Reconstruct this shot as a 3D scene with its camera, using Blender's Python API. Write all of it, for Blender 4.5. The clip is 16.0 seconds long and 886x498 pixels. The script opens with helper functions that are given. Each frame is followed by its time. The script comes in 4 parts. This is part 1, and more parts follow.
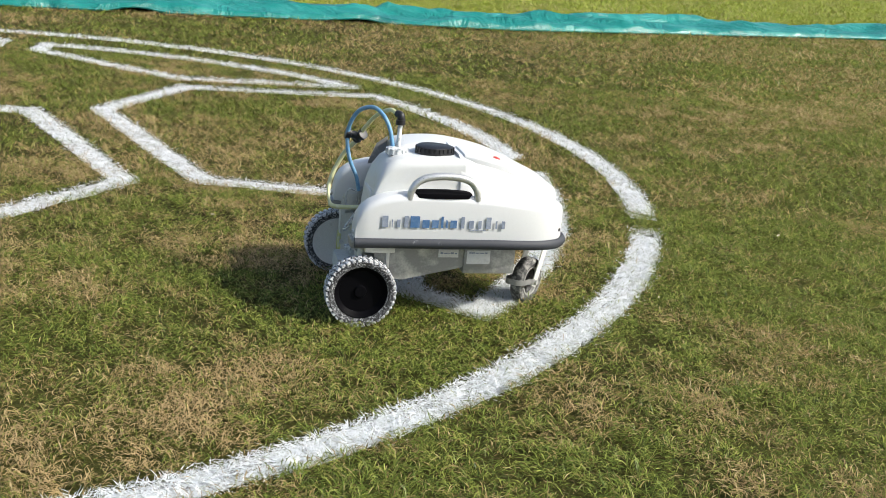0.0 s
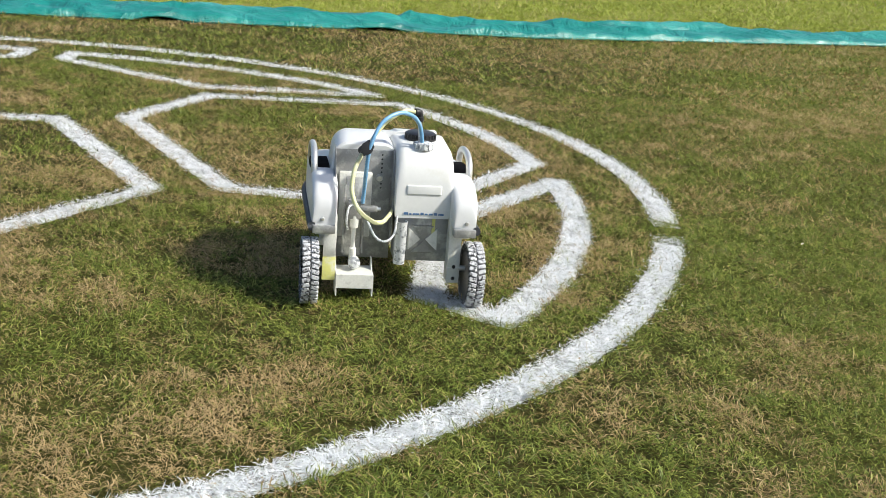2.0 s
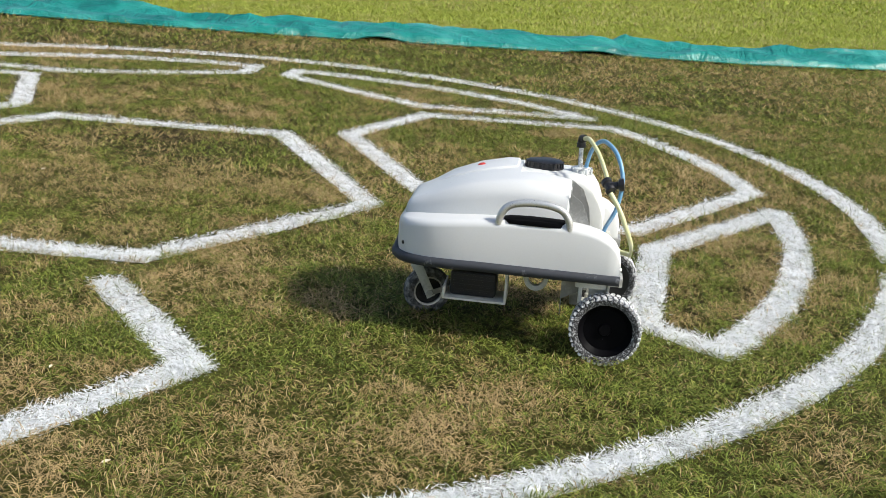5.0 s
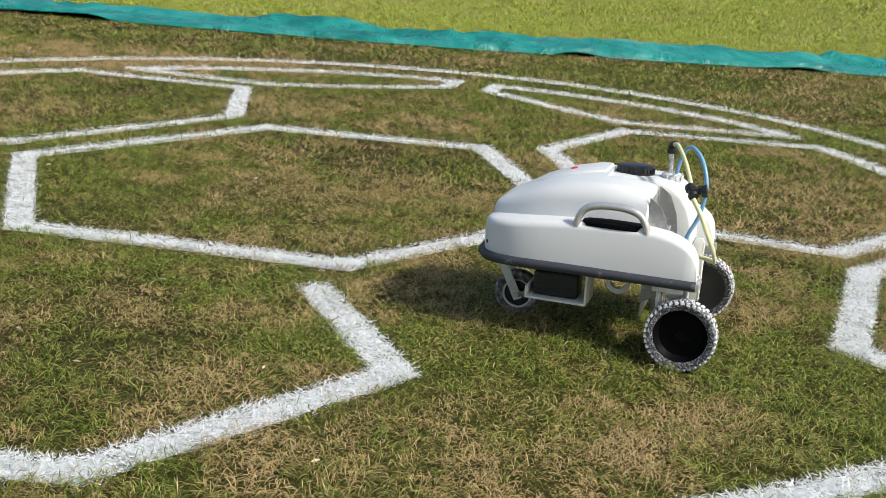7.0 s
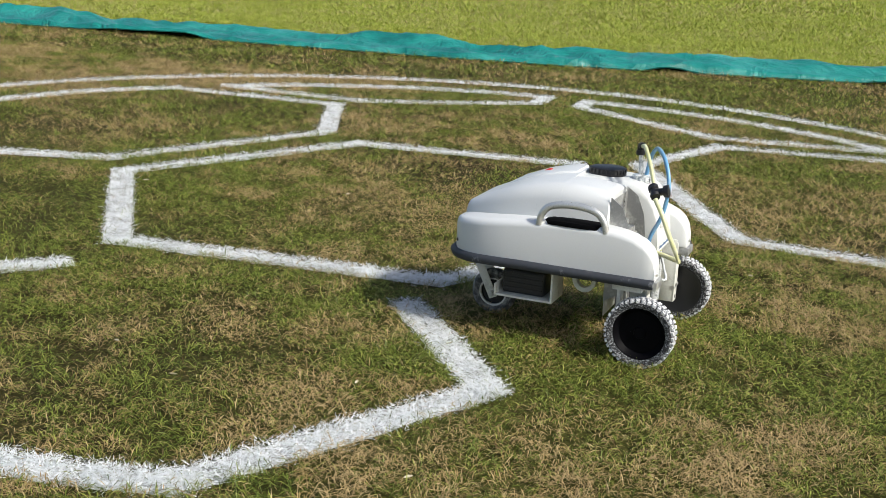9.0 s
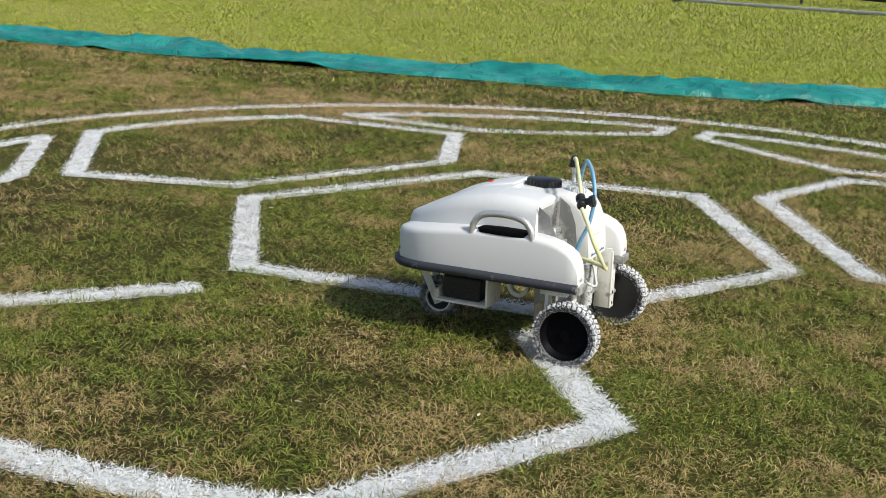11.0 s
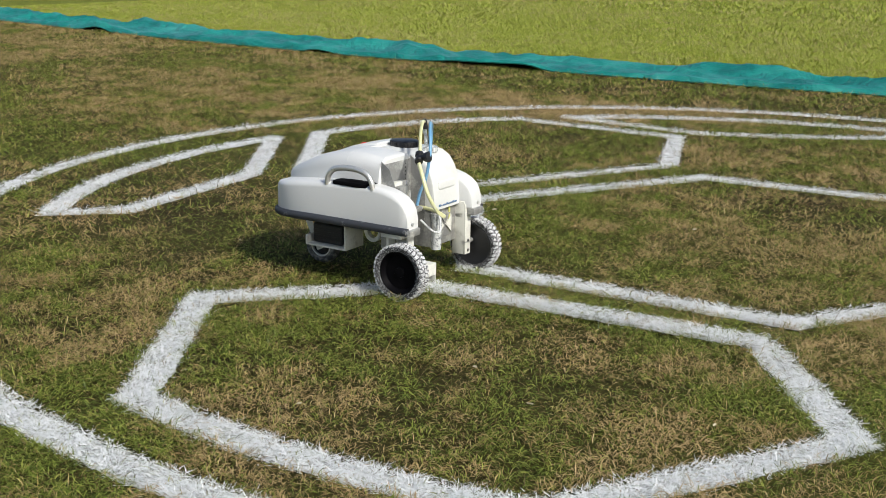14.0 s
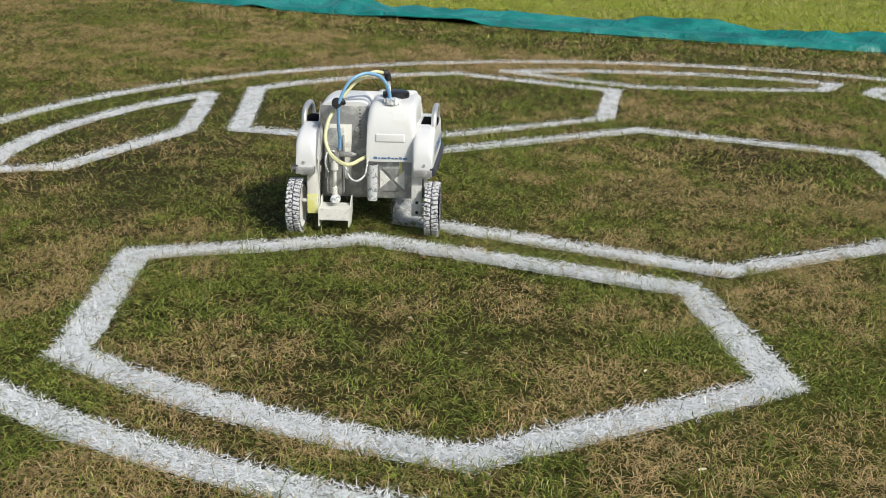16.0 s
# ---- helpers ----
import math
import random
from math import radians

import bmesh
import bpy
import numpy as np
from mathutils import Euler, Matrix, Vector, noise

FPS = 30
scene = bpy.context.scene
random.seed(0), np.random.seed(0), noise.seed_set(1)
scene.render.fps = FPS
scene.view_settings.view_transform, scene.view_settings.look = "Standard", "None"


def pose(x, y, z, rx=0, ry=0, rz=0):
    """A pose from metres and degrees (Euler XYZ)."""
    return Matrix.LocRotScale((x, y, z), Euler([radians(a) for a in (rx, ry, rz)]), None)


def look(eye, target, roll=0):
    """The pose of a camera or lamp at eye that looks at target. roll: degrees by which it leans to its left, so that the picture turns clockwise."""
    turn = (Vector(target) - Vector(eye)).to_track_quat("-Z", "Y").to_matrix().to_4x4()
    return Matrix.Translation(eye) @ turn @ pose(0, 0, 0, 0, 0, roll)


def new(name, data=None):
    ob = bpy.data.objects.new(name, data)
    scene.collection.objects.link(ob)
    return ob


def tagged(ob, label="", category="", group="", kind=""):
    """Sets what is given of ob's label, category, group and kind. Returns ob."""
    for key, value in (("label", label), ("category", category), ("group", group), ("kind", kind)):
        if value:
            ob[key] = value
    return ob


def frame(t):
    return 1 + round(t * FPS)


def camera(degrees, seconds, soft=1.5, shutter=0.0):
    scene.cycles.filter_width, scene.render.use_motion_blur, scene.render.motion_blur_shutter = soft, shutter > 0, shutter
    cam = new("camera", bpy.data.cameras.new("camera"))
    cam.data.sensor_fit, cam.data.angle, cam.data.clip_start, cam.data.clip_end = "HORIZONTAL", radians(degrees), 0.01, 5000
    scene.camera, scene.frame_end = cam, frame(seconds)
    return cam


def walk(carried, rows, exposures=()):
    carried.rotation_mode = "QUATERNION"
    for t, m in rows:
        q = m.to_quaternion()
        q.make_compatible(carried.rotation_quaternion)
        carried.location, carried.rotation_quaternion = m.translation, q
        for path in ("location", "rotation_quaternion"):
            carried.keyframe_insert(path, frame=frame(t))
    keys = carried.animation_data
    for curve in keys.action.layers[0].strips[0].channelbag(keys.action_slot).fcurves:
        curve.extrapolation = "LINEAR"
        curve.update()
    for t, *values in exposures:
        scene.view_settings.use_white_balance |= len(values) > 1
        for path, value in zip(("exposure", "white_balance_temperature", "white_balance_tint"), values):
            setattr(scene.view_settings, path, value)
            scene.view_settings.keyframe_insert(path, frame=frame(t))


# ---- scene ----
cam = camera(39.94, 16.0, soft=0.7)
PATH = [
    (0, pose(0.000, 0.000, 1.419, 73.21, -4.63, -0.00)),
    (0.5, pose(0.004, 0.012, 1.416, 73.14, -4.54, -0.06)),
    (1, pose(0.008, 0.006, 1.420, 73.16, -4.51, -0.02)),
    (1.5, pose(0.006, -0.000, 1.422, 73.27, -4.43, 0.32)),
    (2, pose(-0.008, -0.010, 1.423, 73.49, -4.41, 0.98)),
    (2.5, pose(-0.012, -0.013, 1.423, 73.74, -4.42, 1.93)),
    (3, pose(-0.019, -0.019, 1.424, 73.96, -4.44, 3.19)),
    (3.5, pose(-0.029, -0.025, 1.426, 74.04, -4.40, 4.69)),
    (6, pose(-0.107, -0.037, 1.421, 73.70, -3.95, 15.28)),
    (6.5, pose(-0.111, -0.062, 1.421, 73.79, -3.65, 17.63)),
    (7, pose(-0.116, -0.076, 1.428, 73.89, -3.33, 19.53)),
    (7.5, pose(-0.118, -0.077, 1.424, 73.95, -3.01, 20.76)),
    (8, pose(-0.121, -0.063, 1.418, 74.00, -2.82, 21.62)),
    (10.5, pose(-0.165, -0.076, 1.433, 75.36, -2.20, 27.43)),
    (11, pose(-0.172, -0.081, 1.437, 75.52, -2.08, 28.94)),
    (11.5, pose(-0.191, -0.095, 1.438, 75.67, -1.91, 30.67)),
    (12, pose(-0.205, -0.109, 1.441, 75.73, -1.67, 32.55)),
    (12.5, pose(-0.222, -0.120, 1.441, 75.73, -1.39, 34.45)),
    (13, pose(-0.232, -0.120, 1.435, 75.65, -1.12, 36.15)),
    (13.5, pose(-0.247, -0.127, 1.440, 75.52, -0.89, 37.50)),
    (14, pose(-0.258, -0.130, 1.437, 75.36, -0.83, 38.44)),
    (14.5, pose(-0.261, -0.129, 1.435, 75.08, -0.75, 38.78)),
    (15, pose(-0.254, -0.131, 1.430, 74.66, -0.78, 38.39)),
    (15.5, pose(-0.239, -0.125, 1.423, 74.08, -0.84, 37.35)),
    (16, pose(-0.223, -0.121, 1.418, 73.44, -0.93, 35.74)),
]
walk(cam, PATH, [(0.0, 0.38), (3.5, 0.35), (6.0, 0.22), (8.0, 0.17), (10.5, 0.08), (13.0, -0.04), (16.0, -0.16)])

# ---- world, sun, exposure ----
SUN_FROM = Vector((1.19, -0.27, 1.06)).normalized()
world = bpy.data.worlds.new("sky")
scene.world = world
world.use_nodes = True
wn = world.node_tree
sky = wn.nodes.new("ShaderNodeTexSky")
sky.sky_type, sky.sun_disc = "NISHITA", False
sky.sun_elevation = math.asin(SUN_FROM.z)
sky.sun_rotation = math.atan2(SUN_FROM.x, SUN_FROM.y)
sky.dust_density = 2.5
wn.links.new(sky.outputs["Color"], wn.nodes["Background"].inputs["Color"])
wn.nodes["Background"].inputs["Strength"].default_value = 0.135
sun = new("sun", bpy.data.lights.new("sun", "SUN"))
sun.data.energy, sun.data.angle, sun.data.color = 4.15, radians(3.2), (1.0, 0.975, 0.90)
sun.matrix_world = look(SUN_FROM * 40, (0, 0, 0))


# ---- materials ----
def mat(name, rough=0.5, metal=0.0):
    m = bpy.data.materials.new(name)
    m.use_nodes = True
    b = m.node_tree.nodes["Principled BSDF"]
    b.inputs["Roughness"].default_value, b.inputs["Metallic"].default_value = rough, metal
    return m, m.node_tree, b


def add(tree, kind, **values):
    n = tree.nodes.new("ShaderNode" + kind)
    for k, val in values.items():
        n.inputs[k.replace("_", " ")].default_value = val
    return n


def noise_tex(tree, scale, detail=4.0, rough=0.55, coords="Object"):
    n = add(tree, "TexNoise", Scale=scale, Detail=detail, Roughness=rough)
    tc = tree.nodes.new("ShaderNodeTexCoord")
    tree.links.new(tc.outputs[coords], n.inputs["Vector"])
    return n


def ramp(tree, source, stops):
    r = tree.nodes.new("ShaderNodeValToRGB")
    el = r.color_ramp.elements
    while len(el) < len(stops):
        el.new(0.5)
    for e, (p, c) in zip(el, stops):
        e.position, e.color = p, (*c, 1) if len(c) == 3 else c
    tree.links.new(source, r.inputs["Fac"])
    return r


def mix(tree, fac, a, b, blend="MIX"):
    n = tree.nodes.new("ShaderNodeMix")
    n.data_type, n.blend_type = "RGBA", blend
    for s, val in ((n.inputs["Factor"], fac), (n.inputs[6], a), (n.inputs[7], b)):
        if isinstance(val, bpy.types.NodeSocket):
            tree.links.new(val, s)
        else:
            s.default_value = val if isinstance(val, float) else (*val, 1)
    return n.outputs[2]


def bump(tree, height, bsdf, strength=0.3, dist=0.002):
    b = add(tree, "Bump", Strength=strength, Distance=dist)
    tree.links.new(height, b.inputs["Height"])
    tree.links.new(b.outputs["Normal"], bsdf.inputs["Normal"])


def grey(v):
    return (v, v, v)


def stained(name, base, stain, scale, lo, hi, rough, metal=0.0, grain=None, bumps=0.15, fine=0.86):
    """A base colour with a second colour in patches, a fine grain and relief."""
    m, tr, b = mat(name, rough, metal)
    n = noise_tex(tr, scale, 6, 0.65)
    r = ramp(tr, n.outputs["Fac"], [(lo, grey(0)), (hi, grey(1))])
    f = noise_tex(tr, grain or scale * 9, 3)
    g = ramp(tr, f.outputs["Fac"], [(0.3, grey(fine)), (0.7, grey(1.0))])
    c = mix(tr, r.outputs["Color"], base, stain)
    tr.links.new(mix(tr, 1.0, c, g.outputs["Color"], "MULTIPLY"), b.inputs["Base Color"])
    rr = ramp(tr, f.outputs["Fac"], [(0.2, grey(max(rough - 0.1, 0.02))), (0.8, grey(min(rough + 0.15, 1)))])
    tr.links.new(rr.outputs["Color"], b.inputs["Roughness"])
    bump(tr, f.outputs["Fac"], b, bumps, 0.001)
    return m


WHITE = stained("white_moulded_plastic", (0.655, 0.665, 0.66), (0.60, 0.595, 0.56), 4.0, 0.66, 0.95, 0.34, grain=160.0, bumps=0.02, fine=0.975)
TANK_WHITE = stained("white_tank_plastic", (0.65, 0.66, 0.64), (0.57, 0.56, 0.49), 7.0, 0.58, 0.8, 0.40, bumps=0.04, fine=0.96)
RUBBER = stained("dark_bumper_rubber", (0.035, 0.039, 0.048), (0.34, 0.35, 0.36), 26.0, 0.62, 0.82, 0.62)
ALU = stained("aluminium_with_overspray", (0.33, 0.33, 0.32), (0.64, 0.64, 0.60), 16.0, 0.50, 0.70, 0.45, 0.5)
STEEL = stained("brushed_steel_tube", (0.66, 0.66, 0.64), (0.75, 0.75, 0.73), 20.0, 0.55, 0.8, 0.33, 0.65)
COATED = stained("paint_coated_metal", (0.70, 0.70, 0.64), (0.46, 0.45, 0.40), 18.0, 0.56, 0.72, 0.6)
YELLOWED = stained("yellow_paint_residue", (0.62, 0.62, 0.20), (0.66, 0.66, 0.56), 22.0, 0.5, 0.7, 0.6)
BLACK = stained("black_plastic", (0.014, 0.014, 0.016), (0.10, 0.10, 0.10), 40.0, 0.66, 0.8, 0.42)
# dull near-black: the shade inside the grip openings put into a colour
GRIP_SHADE = stained("painted_grip_shade", (0.004, 0.004, 0.005), (0.012, 0.012, 0.012), 40.0, 0.66, 0.8, 0.9)
GRIP_SHADE.node_tree.nodes["Principled BSDF"].inputs["Specular IOR Level"].default_value = 0.05
DISC = stained("black_wheel_disc", (0.004, 0.004, 0.005), (0.60, 0.60, 0.60), 60.0, 0.70, 0.76, 0.45)
DISC.node_tree.nodes["Principled BSDF"].inputs["Specular IOR Level"].default_value = 0.04
TYRE = stained("tyre_with_white_paint", (0.028, 0.028, 0.03), (0.60, 0.61, 0.63), 190.0, 0.50, 0.66, 0.75, bumps=0.5)
TREAD = stained("tread_caked_with_paint", (0.60, 0.61, 0.62), (0.07, 0.07, 0.075), 90.0, 0.50, 0.60, 0.75, bumps=0.5)
TYRE_GREY = stained("worn_caster_rubber", (0.06, 0.06, 0.058), (0.40, 0.39, 0.36), 45.0, 0.46, 0.68, 0.8)
CLEAR = stained("milky_clear_plastic", (0.70, 0.72, 0.72), (0.25, 0.27, 0.28), 60.0, 0.5, 0.62, 0.2)
BLUE_HOSE = stained("pale_blue_hose", (0.16, 0.36, 0.58), (0.34, 0.50, 0.64), 30.0, 0.5, 0.75, 0.28)
YELLOW_HOSE = stained("pale_yellow_hose", (0.66, 0.66, 0.36), (0.76, 0.76, 0.60), 30.0, 0.5, 0.75, 0.32)
RED = stained("red_plastic", (0.62, 0.045, 0.03), (0.5, 0.04, 0.03), 30.0, 0.5, 0.7, 0.3)
INK = stained("blue_grey_print", (0.22, 0.26, 0.34), (0.34, 0.38, 0.45), 60.0, 0.45, 0.7, 0.5)
INK_BLUE = stained("blue_print", (0.06, 0.15, 0.31), (0.16, 0.25, 0.40), 60.0, 0.45, 0.7, 0.5)
STICKER = stained("white_sticker_paper", (0.74, 0.74, 0.72), (0.5, 0.5, 0.47), 30.0, 0.55, 0.8, 0.6)
PIPE = stained("weathered_grey_pipe", (0.30, 0.31, 0.32), (0.5, 0.5, 0.48), 8.0, 0.45, 0.7, 0.5, 0.3)
CORD = stained("pale_net_cord", (0.62, 0.58, 0.46), (0.45, 0.42, 0.34), 9.0, 0.45, 0.7, 0.8)
LEAF = stained("fallen_pale_leaf", (0.55, 0.50, 0.36), (0.35, 0.28, 0.16), 40.0, 0.4, 0.7, 0.7)


def tarp_material():
    m, tr, b = mat("teal_tarpaulin", 0.36)
    n = noise_tex(tr, 1.6, 5)
    n.inputs["Distortion"].default_value = 0.6
    c = ramp(tr, n.outputs["Fac"], [(0.3, (0.004, 0.13, 0.115)), (0.52, (0.010, 0.21, 0.18)), (0.78, (0.05, 0.30, 0.265))])
    f = noise_tex(tr, 38, 3)
    s = noise_tex(tr, 4.2, 7, 0.7)
    # pale grey-green patches from noise, mixed over the teal
    pale_patches = ramp(tr, s.outputs["Fac"], [(0.66, grey(0)), (0.78, grey(0.65))])
    tr.links.new(mix(tr, pale_patches.outputs["Color"], c.outputs["Color"], (0.42, 0.52, 0.48)), b.inputs["Base Color"])
    w = noise_tex(tr, 2.6, 5, 0.6)
    w.inputs["Distortion"].default_value = 1.4
    h = mix(tr, 0.06, w.outputs["Color"], f.outputs["Color"])
    bump(tr, h, b, 0.9, 0.10)
    return m


TARP = tarp_material()


def blade_material(name, greens, straw, dry_floor=0.12):
    """Leaf colour: a random tone per blade, drier where the turf is worn."""
    m = bpy.data.materials.new(name)
    m.use_nodes = True
    tr = m.node_tree
    tr.nodes.remove(tr.nodes["Principled BSDF"])
    geo = tr.nodes.new("ShaderNodeNewGeometry")
    isl = geo.outputs["Random Per Island"]
    g = ramp(tr, isl, [(i / (len(greens) - 1), c) for i, c in enumerate(greens)])
    shuffled = tr.nodes.new("ShaderNodeMath")
    shuffled.operation = "MULTIPLY"
    shuffled.inputs[1].default_value = 37.71
    tr.links.new(isl, shuffled.inputs[0])
    fr = tr.nodes.new("ShaderNodeMath")
    fr.operation = "FRACT"
    tr.links.new(shuffled.outputs[0], fr.inputs[0])
    at = tr.nodes.new("ShaderNodeAttribute")
    at.attribute_name = "dry"
    ls = tr.nodes.new("ShaderNodeMath")
    ls.operation = "LESS_THAN"
    tr.links.new(fr.outputs[0], ls.inputs[0])
    tr.links.new(at.outputs["Fac"], ls.inputs[1])
    s = ramp(tr, isl, [(i / (len(straw) - 1), c) for i, c in enumerate(straw)])
    pale = ramp(tr, at.outputs["Fac"], [(0.55, grey(0)), (0.93, grey(0.5))])
    bleached = mix(tr, pale.outputs["Color"], s.outputs["Color"], straw[-1])
    col = mix(tr, ls.outputs[0], g.outputs["Color"], bleached)
    d, t, mx = tr.nodes.new("ShaderNodeBsdfDiffuse"), tr.nodes.new("ShaderNodeBsdfTranslucent"), tr.nodes.new("ShaderNodeMixShader")
    gl, mg = tr.nodes.new("ShaderNodeBsdfGlossy"), tr.nodes.new("ShaderNodeMixShader")
    gl.inputs["Roughness"].default_value = 0.45
    mx.inputs[0].default_value, mg.inputs[0].default_value = 0.10, 0.03
    tr.links.new(col, d.inputs["Color"])
    tr.links.new(col, t.inputs["Color"])
    tr.links.new(d.outputs[0], mx.inputs[1])
    tr.links.new(t.outputs[0], mx.inputs[2])
    tr.links.new(mx.outputs[0], mg.inputs[1])
    tr.links.new(gl.outputs[0], mg.inputs[2])
    tr.links.new(mg.outputs[0], tr.nodes["Material Output"].inputs["Surface"])
    return m


GRASS = blade_material("worn_turf_grass",
                       [(0.018, 0.033, 0.005), (0.144, 0.188, 0.024), (0.053, 0.080, 0.011), (0.243, 0.270, 0.045), (0.085, 0.133, 0.016), (0.392, 0.413, 0.091), (0.177, 0.237, 0.034), (0.033, 0.055, 0.007)],
                       [(0.217, 0.146, 0.050), (0.430, 0.312, 0.130), (0.095, 0.058, 0.022), (0.575, 0.445, 0.220), (0.155, 0.100, 0.038), (0.300, 0.212, 0.080), (0.530, 0.385, 0.190)])
LAWN = blade_material("unworn_lawn_grass",
                      [(0.135, 0.200, 0.022), (0.310, 0.365, 0.050), (0.410, 0.435, 0.078), (0.230, 0.310, 0.035), (0.510, 0.505, 0.130)],
                      [(0.368, 0.313, 0.125), (0.492, 0.421, 0.200), (0.287, 0.227, 0.087)])
PAINTED = blade_material("grass_coated_in_white_paint",
                         [(0.87, 0.88, 0.88), (0.77, 0.79, 0.80), (0.88, 0.89, 0.90), (0.62, 0.66, 0.65)],
                         [(0.16, 0.19, 0.10), (0.42, 0.45, 0.38), (0.5, 0.5, 0.45)])


def ground_material():
    m, tr, b = mat("turf_thatch_and_soil", 0.95)
    n1, n2, n3 = noise_tex(tr, 0.9, 5), noise_tex(tr, 55, 5, 0.7), noise_tex(tr, 7, 4)
    # soil and thatch tones, darkened further to paint in shade between the blades
    a = ramp(tr, n2.outputs["Fac"], [(0.28, (0.010, 0.008, 0.004)), (0.5, (0.034, 0.026, 0.010)), (0.72, (0.10, 0.074, 0.028))])
    g = ramp(tr, n2.outputs["Fac"], [(0.28, (0.04, 0.05, 0.010)), (0.5, (0.17, 0.20, 0.028)), (0.72, (0.31, 0.32, 0.06))])
    at = tr.nodes.new("ShaderNodeAttribute")
    at.attribute_name = "lush"
    c = mix(tr, at.outputs["Fac"], a.outputs["Color"], g.outputs["Color"])
    v = ramp(tr, n1.outputs["Fac"], [(0.3, grey(0.75)), (0.7, grey(1.0))])
    w = ramp(tr, n3.outputs["Fac"], [(0.3, grey(0.7)), (0.65, grey(1.0))])
    c = mix(tr, 1.0, c, v.outputs["Color"], "MULTIPLY")
    tr.links.new(mix(tr, 1.0, c, w.outputs["Color"], "MULTIPLY"), b.inputs["Base Color"])
    b.inputs["Specular IOR Level"].default_value = 0.1
    bump(tr, n2.outputs["Fac"], b, 0.8, 0.015)
    return m


GROUND = ground_material()


def crust_material():
    m, tr, b = mat("white_paint_on_thatch", 0.85)
    n = noise_tex(tr, 130, 4, 0.7)
    n2 = noise_tex(tr, 14, 4)
    f = mix(tr, 0.4, n.outputs["Color"], n2.outputs["Color"])
    r = ramp(tr, f, [(0.41, (0.07, 0.07, 0.05)), (0.485, (0.48, 0.48, 0.47)), (0.57, (0.84, 0.84, 0.84))])
    tr.links.new(r.outputs["Color"], b.inputs["Base Color"])
    bump(tr, n.outputs["Fac"], b, 0.9, 0.01)
    return m


CRUST = crust_material()


# ---- mesh helpers ----
def part(name, bm, material, parent=None, label="", smooth=True, at=None):
    me = bpy.data.meshes.new(name)
    if isinstance(bm, bmesh.types.BMesh):
        bmesh.ops.recalc_face_normals(bm, faces=bm.faces)
        bm.to_mesh(me)
        bm.free()
    else:
        me.from_pydata(*bm)
    me.materials.append(material)
    me.polygons.foreach_set("use_smooth", [smooth] * len(me.polygons))
    if smooth:
        me.set_sharp_from_angle(angle=radians(38))
    ob = new(name, me)
    if parent is not None:
        ob.parent = parent
    if at is not None:
        ob.matrix_local = at
    return tagged(ob, label)


def box(x0, x1, y0, y1, z0, z1, bevel=0.003, bm=None, m=None, seg=2):
    b = bmesh.new()
    bmesh.ops.create_cube(b, size=1, matrix=Matrix.Translation(((x0 + x1) / 2, (y0 + y1) / 2, (z0 + z1) / 2)) @ Matrix.Diagonal((x1 - x0, y1 - y0, z1 - z0, 1)))
    if bevel:
        bmesh.ops.bevel(b, geom=b.edges[:], offset=bevel, segments=seg, affect="EDGES", profile=0.5)
    return merge(b, bm, m)


def merge(b, bm, m=None):
    if m is not None:
        b.transform(m)
    if bm is None:
        return b
    me = bpy.data.meshes.new("scrap")
    b.to_mesh(me)
    b.free()
    bm.from_mesh(me)
    bpy.data.meshes.remove(me)
    return bm


def lathe(profile, n=40, bm=None, m=None, closed=False):
    """Turns (radius, height) pairs about the z axis."""
    b = bmesh.new()
    rings = []
    for r, z in profile:
        if r < 1e-6:
            rings.append([b.verts.new((0, 0, z))])
        else:
            rings.append([b.verts.new((r * math.cos(2 * math.pi * k / n), r * math.sin(2 * math.pi * k / n), z)) for k in range(n)])
    pairs = list(zip(rings, rings[1:] + rings[:1])) if closed else list(zip(rings, rings[1:]))
    for p, q in pairs:
        for k in range(n):
            j = (k + 1) % n
            if len(p) == 1 and len(q) == 1:
                continue
            if len(p) == 1:
                b.faces.new((p[0], q[k], q[j]))
            elif len(q) == 1:
                b.faces.new((p[k], q[0], p[j]))
            else:
                b.faces.new((p[k], q[k], q[j], p[j]))
    return merge(b, bm, m)


def smooth_path(points, per=8):
    """Catmull-Rom through the points."""
    p = [Vector(q) for q in points]
    p = [2 * p[0] - p[1]] + p + [2 * p[-1] - p[-2]]
    out = []
    for i in range(1, len(p) - 2):
        for k in range(per):
            t = k / per
            a, b, c, d = p[i - 1], p[i], p[i + 1], p[i + 2]
            out.append(0.5 * ((2 * b) + (c - a) * t + (2 * a - 5 * b + 4 * c - d) * t * t + (3 * b - a - 3 * c + d) * t ** 3))
    out.append(p[-2])
    return out


def tube(points, radius, per=8, n=12, bm=None):
    path = smooth_path(points, per) if per > 1 else [Vector(q) for q in points]
    b = bmesh.new()
    rings = []
    side = None
    for i, c in enumerate(path):
        d = (path[min(i + 1, len(path) - 1)] - path[max(i - 1, 0)]).normalized()
        if side is None:
            side = d.orthogonal().normalized()
        side = (side - d * side.dot(d)).normalized()
        up = d.cross(side)
        rings.append([b.verts.new(c + radius * (math.cos(2 * math.pi * k / n) * side + math.sin(2 * math.pi * k / n) * up)) for k in range(n)])
    for p, q in zip(rings, rings[1:]):
        for k in range(n):
            b.faces.new((p[k], q[k], q[(k + 1) % n], p[(k + 1) % n]))
    b.faces.new(rings[0])
    b.faces.new(rings[-1])
    return merge(b, bm)


